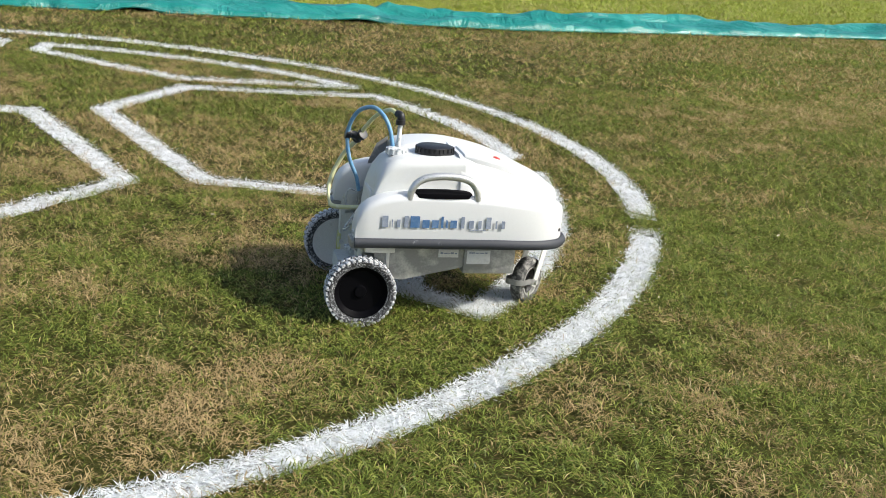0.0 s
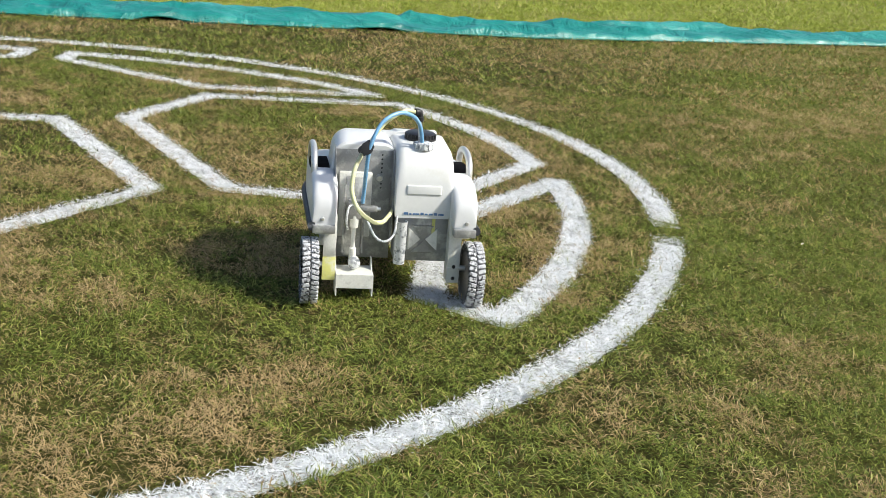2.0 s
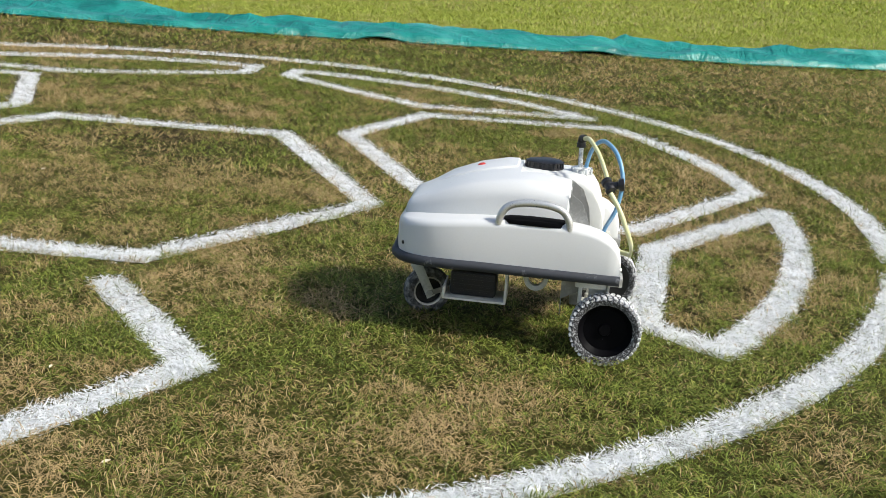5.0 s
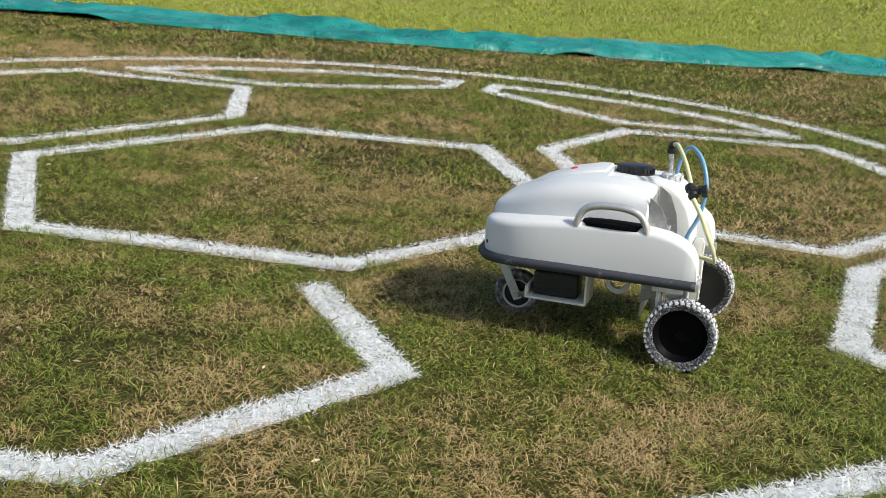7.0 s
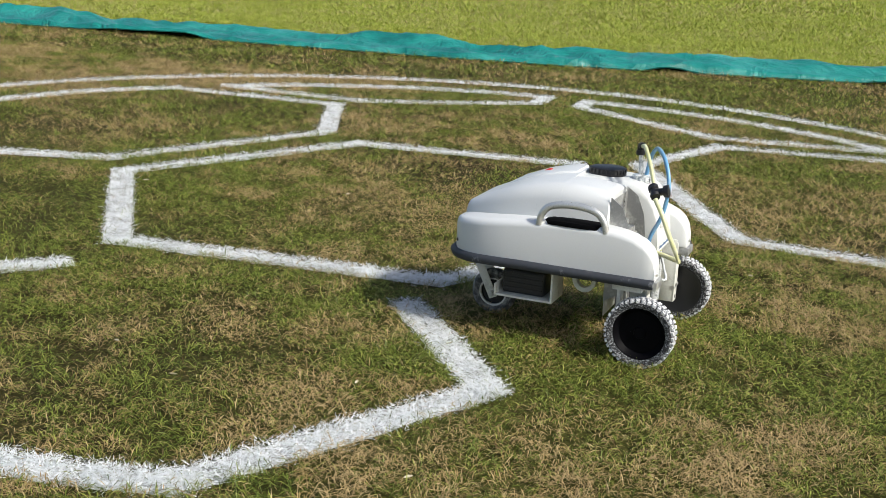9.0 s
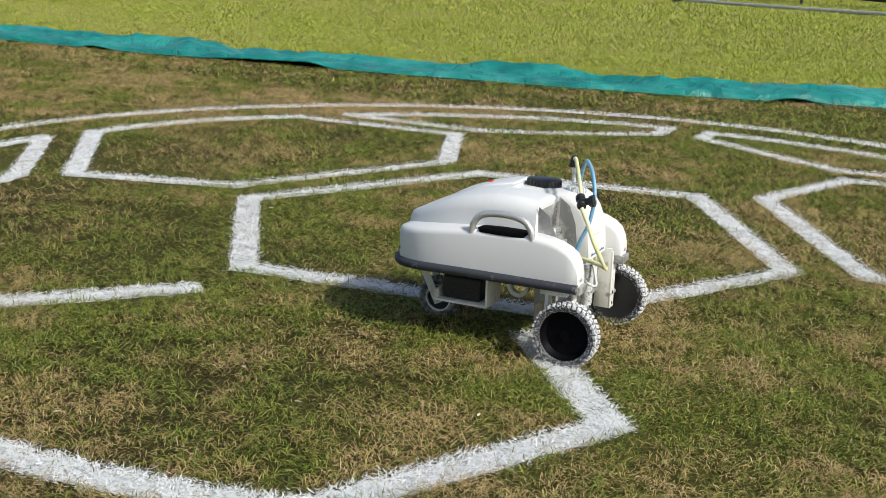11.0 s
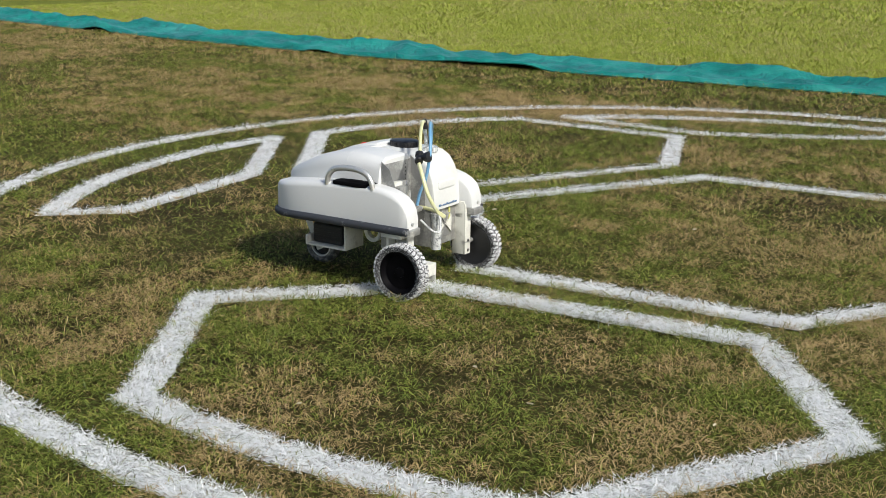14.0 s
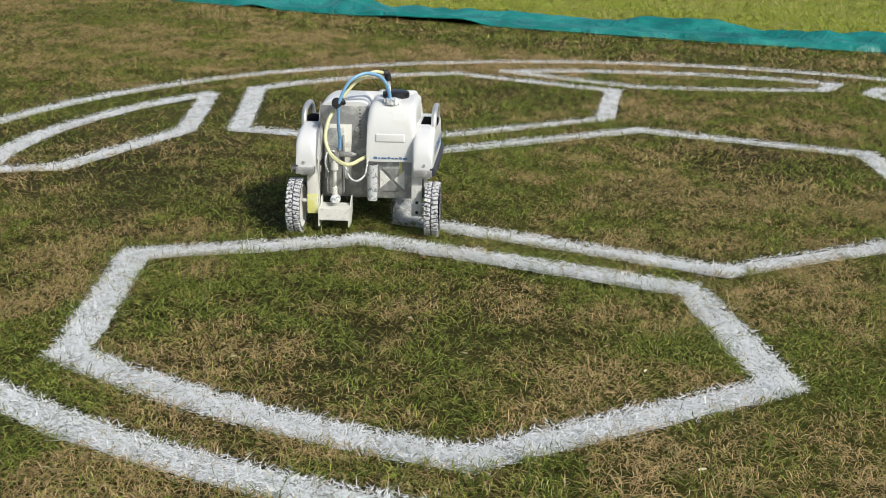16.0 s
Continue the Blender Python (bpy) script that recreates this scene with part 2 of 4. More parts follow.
def loft(sections, cap=True):
    """Skins closed rings of equal length."""
    b = bmesh.new()
    rings = [[b.verts.new(q) for q in s] for s in sections]
    n = len(rings[0])
    for p, q in zip(rings, rings[1:]):
        for k in range(n):
            b.faces.new((p[k], q[k], q[(k + 1) % n], p[(k + 1) % n]))
    if cap:
        b.faces.new(rings[0])
        b.faces.new(rings[-1])
    return b


def lerp_table(table, x):
    xs = [r[0] for r in table]
    return [float(np.interp(x, xs, [r[k] for r in table])) for k in range(1, len(table[0]))]


def smooth_table(table, x):
    """Monotone-looking smooth interpolation of the columns of a table."""
    xs = np.array([r[0] for r in table])
    out = []
    for k in range(1, len(table[0])):
        ys = np.array([r[k] for r in table], float)
        s = np.gradient(ys, xs)
        i = int(np.clip(np.searchsorted(xs, x) - 1, 0, len(xs) - 2))
        h = xs[i + 1] - xs[i]
        t = float(np.clip((x - xs[i]) / h, 0, 1))
        out.append(float((2 * t ** 3 - 3 * t * t + 1) * ys[i] + (t ** 3 - 2 * t * t + t) * h * s[i] + (3 * t * t - 2 * t ** 3) * ys[i + 1] + (t ** 3 - t * t) * h * s[i + 1]))
    return out


# ---- the plan of the painted ball ----
CENTRE = Vector((-2.948, 5.745, 0))
RADIUS = 4.0
LINE = 0.132


def rel(a, r):
    return (CENTRE.x + r * math.cos(radians(a)), CENTRE.y + r * math.sin(radians(a)))


def arc(a0, r0, a1, r1, steps=14, bulge=0.0):
    """Points on a curve about the ball's centre, ends left out."""
    return [rel(a0 + (a1 - a0) * k / steps, r0 + (r1 - r0) * k / steps + bulge * math.sin(math.pi * k / steps)) for k in range(1, steps)]


CELLS = {
    "centre": [(-4.183, 5.104), (-3.522, 6.555), (-2.193, 6.744), (-1.334, 5.365), (-1.944, 4.168), (-3.353, 3.988)],
    "near": [(-3.322, 3.605), (-3.873, 2.917), rel(-94.05, 3.677)] + arc(-94.05, 3.677, -72.1, 3.688, 8) + [rel(-72.1, 3.688), (-1.348, 3.210), (-1.916, 3.839)],
    "right": [(-1.849, 6.934), (-1.561, 7.872), rel(42.2, 3.495)] + arc(42.2, 3.495, 13.1, 3.524) + [(0.483, 6.545), (-0.113, 5.441), (-1.011, 5.494)],
    "side": [rel(6.2, 3.547)] + arc(6.2, 3.547, -29.1, 3.656) + [(0.247, 3.969), (-0.028, 4.150), (-0.002, 5.157)],
    "sliver_right": [(-2.843, 8.905), (-1.674, 8.190), (-1.127, 8.289), (-0.515, 8.384)] + arc(47.3, 3.589, 88.6, 3.455) + [rel(88.6, 3.455)],
    "sliver_far": [(-3.184, 8.880), (-3.705, 8.427), (-4.320, 8.074), (-5.480, 8.085)] + arc(137.3, 3.450, 94.2, 3.495) + [rel(94.2, 3.495)],
    "far_left": [(-5.397, 5.017), (-6.354, 6.169)] + arc(172.9, 3.432, 144.2, 3.403, bulge=0.04) + [(-5.708, 7.736), (-4.365, 7.806), (-3.878, 6.773), (-4.473, 5.328)],
    "sliver_left": [(-6.446, 5.793), (-5.612, 4.796), (-5.363, 3.687), (-5.615, 3.412)] + arc(-138.8, 3.542, -180.8, 3.498, bulge=0.02),
}
FRESH_FROM, FRESH_TO = Vector((-1.916, 3.839)), Vector((-3.322, 3.605))


def segments():
    """Every painted stretch: start, end, and whether it is laid while we watch."""
    out = []
    for name, pts in CELLS.items():
        loop = pts + pts[:1]
        for i, (a, b) in enumerate(zip(loop, loop[1:])):
            out.append((name, np.array(a), np.array(b), name == "near" and i == len(pts) - 1))
    n = 150
    for k in range(n):
        a0, a1 = -3.7 + 356.2 * k / n, -3.7 + 356.2 * (k + 1) / n
        out.append(("circle", np.array(rel(a0, RADIUS)), np.array(rel(a1, RADIUS)), False))
    return out


SEGMENTS = segments()
R = np.random.default_rng(7)


def line_distance(x, y):
    """Distance from each place to the nearest painted stretch."""
    d = np.full(len(x), 9.0)
    rr = np.hypot(x - CENTRE.x, y - CENTRE.y)
    aa = (np.degrees(np.arctan2(y - CENTRE.y, x - CENTRE.x)) + 8.6) % 360
    d = np.where(aa > 5.0, np.abs(rr - RADIUS), d)
    for name, a, b, fresh in SEGMENTS:
        if name == "circle" or fresh:
            continue
        lo, hi = np.minimum(a, b) - 0.2, np.maximum(a, b) + 0.2
        k = np.nonzero((x > lo[0]) & (x < hi[0]) & (y > lo[1]) & (y < hi[1]))[0]
        e = b - a
        t = np.clip(((x[k] - a[0]) * e[0] + (y[k] - a[1]) * e[1]) / (e @ e), 0, 1)
        d[k] = np.minimum(d[k], np.hypot(x[k] - a[0] - t * e[0], y[k] - a[1] - t * e[1]))
    return d


# ---- turf ----
LATTICES = {}


def value_noise(x, y, scale, seed):
    """Smooth random field between 0 and 1."""
    if seed not in LATTICES:
        LATTICES[seed] = np.random.default_rng(seed).random((64, 64))
    g = LATTICES[seed]
    u, v = x / scale + 1000, y / scale + 1000
    i, j = np.floor(u).astype(int), np.floor(v).astype(int)
    fu, fv = u - i, v - j
    fu, fv = fu * fu * (3 - 2 * fu), fv * fv * (3 - 2 * fv)
    p = lambda a, b: g[a % 64, b % 64]
    return (p(i, j) * (1 - fu) + p(i + 1, j) * fu) * (1 - fv) + (p(i, j + 1) * (1 - fu) + p(i + 1, j + 1) * fu) * fv


# worn straw-coloured places: x, y, reach, depth
STRAW = [(2.2, 6.8, 1.0, 0.12), (1.2, 8.2, 0.8, 0.12), (3.4, 7.6, 1.0, 0.2), (3.6, 9.8, 1.2, 0.2), (-1.25, 2.55, 0.40, 0.5), (-1.55, 2.95, 0.30, 0.35), (-0.45, 3.22, 0.36, 0.75), (-0.75, 2.88, 0.42, 0.75), (-1.03, 3.02, 0.20, 0.5), (-0.72, 2.40, 0.45, 0.6), (2.80, 8.90, 0.95, 0.6), (1.90, 7.60, 0.70, 0.35),
         (-2.53, 7.15, 0.35, 0.45), (-5.10, 3.30, 0.55, 0.35), (-0.55, 6.00, 0.50, 0.25), (-5.60, 8.90, 1.20, 0.35), (-5.20, 4.50, 0.70, 0.3), (-6.2, 8.0, 0.8, 0.3), (-1.75, 4.02, 0.16, 0.5)]


def dryness(x, y):
    n = 0.38 * value_noise(x, y, 0.55, 1) + 0.42 * value_noise(x, y, 0.13, 2) + 0.2 * value_noise(x, y, 2.1, 3)
    d = np.clip((n - 0.38) * 2.9, 0, 0.66) + 0.10
    far = np.clip((y - 4.2) / 3.0, 0, 1)
    d = d * ((1 - far) * np.interp(x, [-6, -2, 0.3, 1.6], [0.95, 1.0, 1.05, 0.75]) + far * np.interp(x, [-6, -2, 0.5, 1.5], [1.05, 1.0, 1.0, 0.90]))
    for sx, sy, reach, depth in STRAW:
        q = np.hypot(x - sx, y - sy) / reach * (0.75 + 0.6 * value_noise(x, y, 0.2, 5))
        d = d + depth * np.clip(1.15 - q, 0, 1) * (0.42 + 0.9 * value_noise(x, y, 0.09, 6))
    return np.clip(d, 0, 0.93)


# trodden places where the brown thatch shows: x, y, reach, depth
TRODDEN = [(-2.6, 4.6, 1.3, 0.5), (-4.4, 4.0, 1.5, 0.75), (-5.6, 5.2, 1.6, 0.65), (-2.3, 3.0, 1.2, 0.4), (-1.3, 2.7, 0.8, 0.45), (-0.8, 2.4, 0.7, 0.4), (-2.4, 5.9, 1.0, 0.3), (-5.0, 7.0, 1.2, 0.3)]


def thinness(x, y):
    """How much of the grass is worn away."""
    d = np.zeros(len(x))
    for sx, sy, reach, depth in TRODDEN:
        q = np.hypot(x - sx, y - sy) / reach
        d = np.maximum(d, depth * np.clip(1.6 - 1.6 * q, 0, 1))
    return d * (0.5 + 0.8 * value_noise(x, y, 0.35, 51)) + 0.10 * value_noise(x, y, 0.8, 52)


def blades(x, y, length, width, lean, two=True, seed=3, upright=0.08):
    """Grass blades as narrow kites or triangles: vertices and faces."""
    r = np.random.default_rng(seed)
    n = len(x)
    az = np.where(r.random(n) < 0.35, 4 * np.pi * value_noise(x, y, 0.085, 9) + r.normal(0, 0.6, n), r.random(n) * 2 * np.pi)
    tilt = np.where(r.random(n) < upright, r.normal(0.85, 0.22, n), r.normal(lean, 0.13, n))
    tilt = np.clip(tilt, 0.2, 1.5)
    z0 = 0.003 + 0.020 * r.random(n) ** 1.3
    dx, dy = np.cos(az), np.sin(az)
    px, py = -dy, dx
    twist = r.normal(0, 0.5, n)
    base = np.stack([x, y, z0], 1)
    s = np.stack([px * np.cos(twist), py * np.cos(twist), np.sin(twist) * 0.5], 1) * (width / 2)[:, None]
    d1 = np.stack([dx * np.sin(tilt * 0.75), dy * np.sin(tilt * 0.75), np.cos(tilt * 0.75)], 1)
    t2 = np.clip(tilt * 1.16 + r.normal(0, 0.12, n), 0, 1.74)
    d2 = np.stack([dx * np.sin(t2), dy * np.sin(t2), np.cos(t2)], 1)
    if two:
        mid = base + d1 * (length * 0.5)[:, None]
        tip = mid + d2 * (length * 0.5)[:, None]
        v = np.stack([base, mid + s, tip, mid - s], 1)
        return v, 4
    tip = base + d1 * (length * 0.5)[:, None] + d2 * (length * 0.5)[:, None]
    return np.stack([base - s, base + s, tip], 1), 3


def blade_mesh(name, v, k, material, dry):
    n = len(v)
    me = bpy.data.meshes.new(name)
    me.vertices.add(n * k)
    me.vertices.foreach_set("co", v.reshape(-1).astype(np.float32))
    me.loops.add(n * k)
    me.loops.foreach_set("vertex_index", np.arange(n * k, dtype=np.int32))
    me.polygons.add(n)
    me.polygons.foreach_set("loop_start", np.arange(0, n * k, k, dtype=np.int32))
    at = me.attributes.new("dry", "FLOAT", "POINT")
    at.data.foreach_set("value", np.repeat(dry, k).astype(np.float32))
    me.update(calc_edges=True)
    me.materials.append(material)
    return me


def scatter(x0, x1, y0, y1, per_m2, seed):
    r = np.random.default_rng(seed)
    n = int((x1 - x0) * (y1 - y0) * per_m2)
    return x0 + r.random(n) * (x1 - x0), y0 + r.random(n) * (y1 - y0)


def tarp_near(x):
    return np.interp(x, [-26, -18, -14.4, -11.6, -8.5, -5.0, -3.7, -1.9, 0.8, 3.4, 5.6, 10], [10.9, 10.45, 10.3, 10.28, 10.5, 11.0, 11.3, 11.85, 12.62, 13.85, 15.0, 17.3])


def turf(name, label, zones, material, keep, seed, lush=False, bent=False):
    """Blades of one mesh over rectangles of the plan."""
    vs, ds = [], []
    for i, (x0, x1, y0, y1, per, length, width, lean) in enumerate(zones):
        x, y = scatter(x0, x1, y0, y1, per, seed + i)
        r = np.random.default_rng(seed + 50 + i)
        tuft = 0.55 * value_noise(x, y, 0.045, 41) + 0.45 * value_noise(x, y, 0.15, 42)
        k = keep(x, y) & (r.random(len(x)) < np.clip((tuft - 0.22) * 3.2, 0.75 if lush else 0.25 if bent else 0.50, 1.0) * (1 - (0 if lush else 1) * thinness(x, y)))
        x, y = x[k], y[k]
        n = len(x)
        tall = 0.75 + 0.5 * value_noise(x, y, 0.3, 11)
        v, k4 = blades(x, y, length * tall * r.uniform(0.5, 1.35, n), width * r.uniform(0.55, 1.35, n), lean, bent, seed + 90 + i)
        vs.append(v)
        ds.append(dryness(x, y) * (0.45 if lush else 1.0))
    me = blade_mesh(name, np.concatenate(vs), k4, material, np.concatenate(ds))
    return tagged(new(name, me), label, "grass", kind="stuff")


def bare_of_paint(x, y):
    d = line_distance(x, y)
    return (d > LINE / 2 - 0.012 + 0.02 * R.random(len(x))) | (R.random(len(x)) < 0.06)


def build_ground():
    fine = lambda a, b, s: list(np.arange(a, b, s))
    xs = [-900, -300, -120, -60, -40] + fine(-30, -12, 1.0) + fine(-12, 6, 0.2) + fine(6, 20, 1.0) + [25, 40, 80, 200, 900]
    ys = [-900, -300, -80, -20, -8] + fine(-4, 1, 1.0) + fine(1, 16, 0.2) + fine(16, 40, 1.0) + [50, 70, 120, 300, 900]
    X, Y = np.meshgrid(xs, ys)
    X, Y = X.ravel(), Y.ravel()
    nx, ny = len(xs), len(ys)
    faces = [(j * nx + i, j * nx + i + 1, (j + 1) * nx + i + 1, (j + 1) * nx + i) for j in range(ny - 1) for i in range(nx - 1)]
    me = bpy.data.meshes.new("ground")
    me.from_pydata(list(zip(X.tolist(), Y.tolist(), [0.0] * len(X))), [], faces)
    at = me.attributes.new("lush", "FLOAT", "POINT")
    lush = np.clip((Y - tarp_near(X) - 0.3) / 0.8, 0, 1)
    lush = np.where(Y > tarp_near(X), lush, 0.30 * value_noise(X, Y, 1.3, 21) + 0.45 * np.clip((X - 0.6) / 2, 0, 1))
    at.data.foreach_set("value", lush.astype(np.float32))
    me.materials.append(GROUND)
    return tagged(new("ground", me), "worn sports field turf with straw-coloured dry patches", "ground", kind="structure")


build_ground()
near_side = lambda x, y: bare_of_paint(x, y) & (y < tarp_near(x) + 0.15)
turf("turf_grass", "short worn green and straw-brown grass of the field", [
    (-5.0, 2.2, 1.25, 5.6, 32000, 0.037, 0.0026, 1.38)], GRASS, near_side, 100, bent=True)
turf("outer_turf_grass", "short worn olive grass around the painted ball", [
    (-12.5, -5.0, 1.25, 5.6, 6000, 0.046, 0.0052, 1.33),
    (2.2, 3.6, 3.5, 5.6, 7000, 0.046, 0.0048, 1.33),
    (2.2, 3.6, 1.25, 3.5, 5000, 0.046, 0.0052, 1.33),
    (-12.5, 3.6, -0.8, 1.25, 1800, 0.050, 0.0085, 1.30),
    (3.6, 6.5, -0.8, 9.2, 1800, 0.050, 0.0085, 1.30),
    (-9, 4.4, 5.6, 9.2, 11500, 0.043, 0.0042, 1.30),
    (-17, -9, 5.6, 9.2, 5500, 0.044, 0.0052, 1.30),
    (-24.0, 6.5, 9.2, 14.6, 2900, 0.050, 0.0080, 1.22)], GRASS, near_side, 120)
turf("lawn_grass", "longer bright green lawn grass behind the tarpaulin", [
    (-20.0, 7.5, 11.0, 15.6, 3400, 0.046, 0.0068, 1.05),
    (-25.0, 8.0, 15.6, 21.0, 1300, 0.055, 0.0105, 1.05),
    (-30.0, 10.0, 21.0, 38.0, 360, 0.08, 0.020, 1.05)], LAWN, lambda x, y: y > tarp_near(x) + 0.66, 300, True)


# ---- white lines ----
def ribbon(points, closed, seed, ends=0.05):
    """A flat crust of paint with ragged edges along a line of points."""
    r = np.random.default_rng(seed)
    p = [np.array(q, float) for q in points]
    if closed:
        p = p + [p[0]]
    else:
        e0, e1 = p[0] - p[1], p[-1] - p[-2]
        p[0] = p[0] + ends * e0 / np.hypot(*e0)
        p[-1] = p[-1] + ends * e1 / np.hypot(*e1)
    dirs = [(q - a) / np.hypot(*(q - a)) for a, q in zip(p, p[1:])]
    nrm = lambda d: np.array((-d[1], d[0]))
    spots = []
    for i, (a, q) in enumerate(zip(p, p[1:])):
        prev = dirs[i - 1] if i or closed else dirs[i]
        m = nrm(prev) + nrm(dirs[i])
        m = m / max(0.6, m @ nrm(dirs[i]))
        spots.append((a, m))
        steps = int(np.hypot(*(q - a)) / 0.05)
        for k in range(1, steps):
            if 0.08 < k / steps * np.hypot(*(q - a)) < np.hypot(*(q - a)) - 0.08:
                spots.append((a + (q - a) * k / steps, nrm(dirs[i])))
    if not closed:
        spots.append((p[-1], nrm(dirs[-1])))
    v, f = [], []
    for c, m in spots:
        for side in (1, -1):
            v.append((*(c + side * m * (LINE / 2 - 0.008 + r.normal(0, 0.006))), 0.005))
    n = len(spots)
    for k in range(n if closed else n - 1):
        a, b = 2 * k, 2 * ((k + 1) % n)
        f.append((a, b, b + 1, a + 1))
    return v, f


def strip_blades(a, b, per_m2, seed, lead=0.045):
    r = np.random.default_rng(seed)
    e = b - a
    ln = float(np.hypot(*e))
    u = e / ln
    n = max(4, int((ln + 2 * lead) * LINE * per_m2))
    s = r.uniform(-lead, ln + lead, n)
    w = np.clip(r.normal(0, 1, n), -2.2, 2.2)
    w = np.where(r.random(n) < 0.85, r.uniform(-0.5, 0.5, n), w * 0.30) * LINE
    x, y = a[0] + u[0] * s - u[1] * w, a[1] + u[1] * s + u[0] * w
    far = 1.0 + max(0.0, (np.hypot(*a) - 5.5)) * 0.14
    v, k = blades(x, y, 0.027 * r.uniform(0.5, 1.3, n), 0.0029 * far * r.uniform(0.6, 1.3, n), 1.46, False, seed + 1, 0.02)
    return v, r.random(n) * 0.05 + 0.08


def paint_density(a):
    d = float(np.hypot(*a))
    return 44000 if d < 5.2 else 21000 if d < 7.5 else 11000


def painted(name, label, points, closed, segs, group):
    """One outline: the crust, and the coated blades that stand in it."""
    ob = part(name, (lambda vf: (vf[0], [], vf[1]))(ribbon(points, closed, 900 + len(points))), CRUST, smooth=False)
    tagged(ob, label, "ground marking", group)
    bl, dr = [], []
    for i, (_, a, b, _) in enumerate(segs):
        w, dry = strip_blades(a, b, paint_density(a) * (0.4 if name == "painted_circle" and i == len(segs) - 1 else 1.0), 1300 + 7 * i + len(name), 0.045 if name != "painted_circle" else 0.0)
        bl.append(w)
        dr.append(dry)
    me = blade_mesh("painted_grass", np.concatenate(bl), 3, PAINTED, np.concatenate(dr))
    pg = new("painted_grass", me)
    pg.parent = ob
    tagged(pg, "grass blades coated in white paint", kind="stuff")
    return ob


OUTLINES = {}
for cell, corners in CELLS.items():
    OUTLINES[cell] = painted("painted_cell", "white painted outline of a ball panel on grass", corners, cell != "near",
                             [s for s in SEGMENTS if s[0] == cell and not s[3]], "panels of the painted ball")
painted("painted_circle", "large white painted circle line with a short gap", [rel(-3.9 + 354.3 * k / 150, RADIUS) for k in range(151)], False,
        [s for s in SEGMENTS if s[0] == "circle"], "")

# the stretch that is sprayed during the shot, in short lengths
STRIPS = []
N_STRIPS = 24
for k in range(N_STRIPS):
    a = FRESH_FROM.lerp(FRESH_TO, k / N_STRIPS)
    b = FRESH_FROM.lerp(FRESH_TO, (k + 1) / N_STRIPS)
    a, b = np.array(a), np.array(b)
    o = np.array([*a])
    rv, rf = ribbon([a - o, b - o], False, 2000 + k, 0.003)
    ob = part("paint_strip", (rv, [], rf), CRUST, OUTLINES["near"], "freshly sprayed white paint on grass", smooth=False)
    w, dry = strip_blades(a - o, b - o, 40000, 2100 + 3 * k, 0.012)
    bl = new("painted_grass", blade_mesh("painted_grass", w, 3, PAINTED, dry))
    bl.parent = ob
    bl["kind"] = "stuff"
    STRIPS.append((ob, a, b))


# ---- tarpaulin ----
def build_tarp():
    nx, ny = 620, 26
    v = []
    xs = np.linspace(-24, 9.5, nx + 1)
    for i, x in enumerate(xs):
        yn = float(tarp_near(x)) + 0.06 * float(value_noise(np.array([x]), np.array([0.0]), 0.9, 31)[0]) - 0.03
        wid = 0.74 + 0.16 * float(value_noise(np.array([x]), np.array([3.0]), 1.7, 32)[0])
        ridge = float(value_noise(np.array([x]), np.array([7.0]), 0.95, 33)[0])
        ridge2 = float(value_noise(np.array([x]), np.array([9.0]), 0.33, 34)[0])
        lift = max(0.0, float(value_noise(np.array([x]), np.array([2.0]), 0.7, 35)[0]) - 0.72) * 0.22
        for j in range(ny + 1):
            t = j / ny
            y = yn + wid * t
            skew = x + 0.9 * t
            f1 = float(value_noise(np.array([skew]), np.array([y * 0.5]), 0.42, 36)[0])
            f2 = 1 - abs(2 * float(value_noise(np.array([skew * 0.7 - y]), np.array([y * 0.8]), 0.5, 37)[0]) - 1)
            cr = 1 - abs(2 * float(value_noise(np.array([x * 0.55 + y * 1.1]), np.array([y * 0.6 - x * 0.25]), 0.27, 39)[0]) - 1)
            crest = math.exp(-((t - 0.86) / 0.16) ** 2) * (0.02 + 0.20 * max(0, ridge - 0.5) + 0.03 * ridge2)
            z = 0.020 + 0.035 * cr ** 3 * math.sin(math.pi * min(1, t * 1.1)) + 0.03 * f1 + 0.08 * f2 ** 4 * math.sin(math.pi * t) ** 0.6 + 0.035 * float(value_noise(np.array([skew * 1.3]), np.array([y]), 0.16, 38)[0]) + crest + lift * math.exp(-(t / 0.2) ** 2)
            if j == 0:
                z = 0.018 + lift
            if j == ny:
                z = 0.012
            v.append((x + 0.03 * f1, y + 0.02 * f2, z))
    top = len(v)
    v += [(x, y, max(z - 0.006, 0.005)) for x, y, z in v]
    f = []
    w = ny + 1
    for i in range(nx):
        for j in range(ny):
            a = i * w + j
            f.append((a, a + w, a + w + 1, a + 1))
            f.append((top + a, top + a + 1, top + a + w + 1, top + a + w))
    for i in range(nx):
        a, c = i * w, i * w + ny
        f.append((a, top + a, top + a + w, a + w))
        f.append((c, c + w, top + c + w, top + c))
    for j in range(ny):
        f.append((j, j + 1, top + j + 1, top + j))
        a = nx * w + j
        f.append((a, top + a, top + a + 1, a + 1))
    ob = part("tarpaulin", (v, [], f), TARP)
    ob.data.set_sharp_from_angle(angle=radians(80))
    for name, j in (("near_hem", 0), ("far_hem", ny)):
        edge = [Vector(v[i * w + j]) + Vector((0, 0, 0.004)) for i in range(0, nx + 1, 2)]
        part(name, tube(edge, 0.011, 1, 6), TARP, ob, "rolled teal hem of the tarpaulin")
    return tagged(ob, "long crumpled teal green tarpaulin lying on the grass", "tarpaulin")


build_tarp()


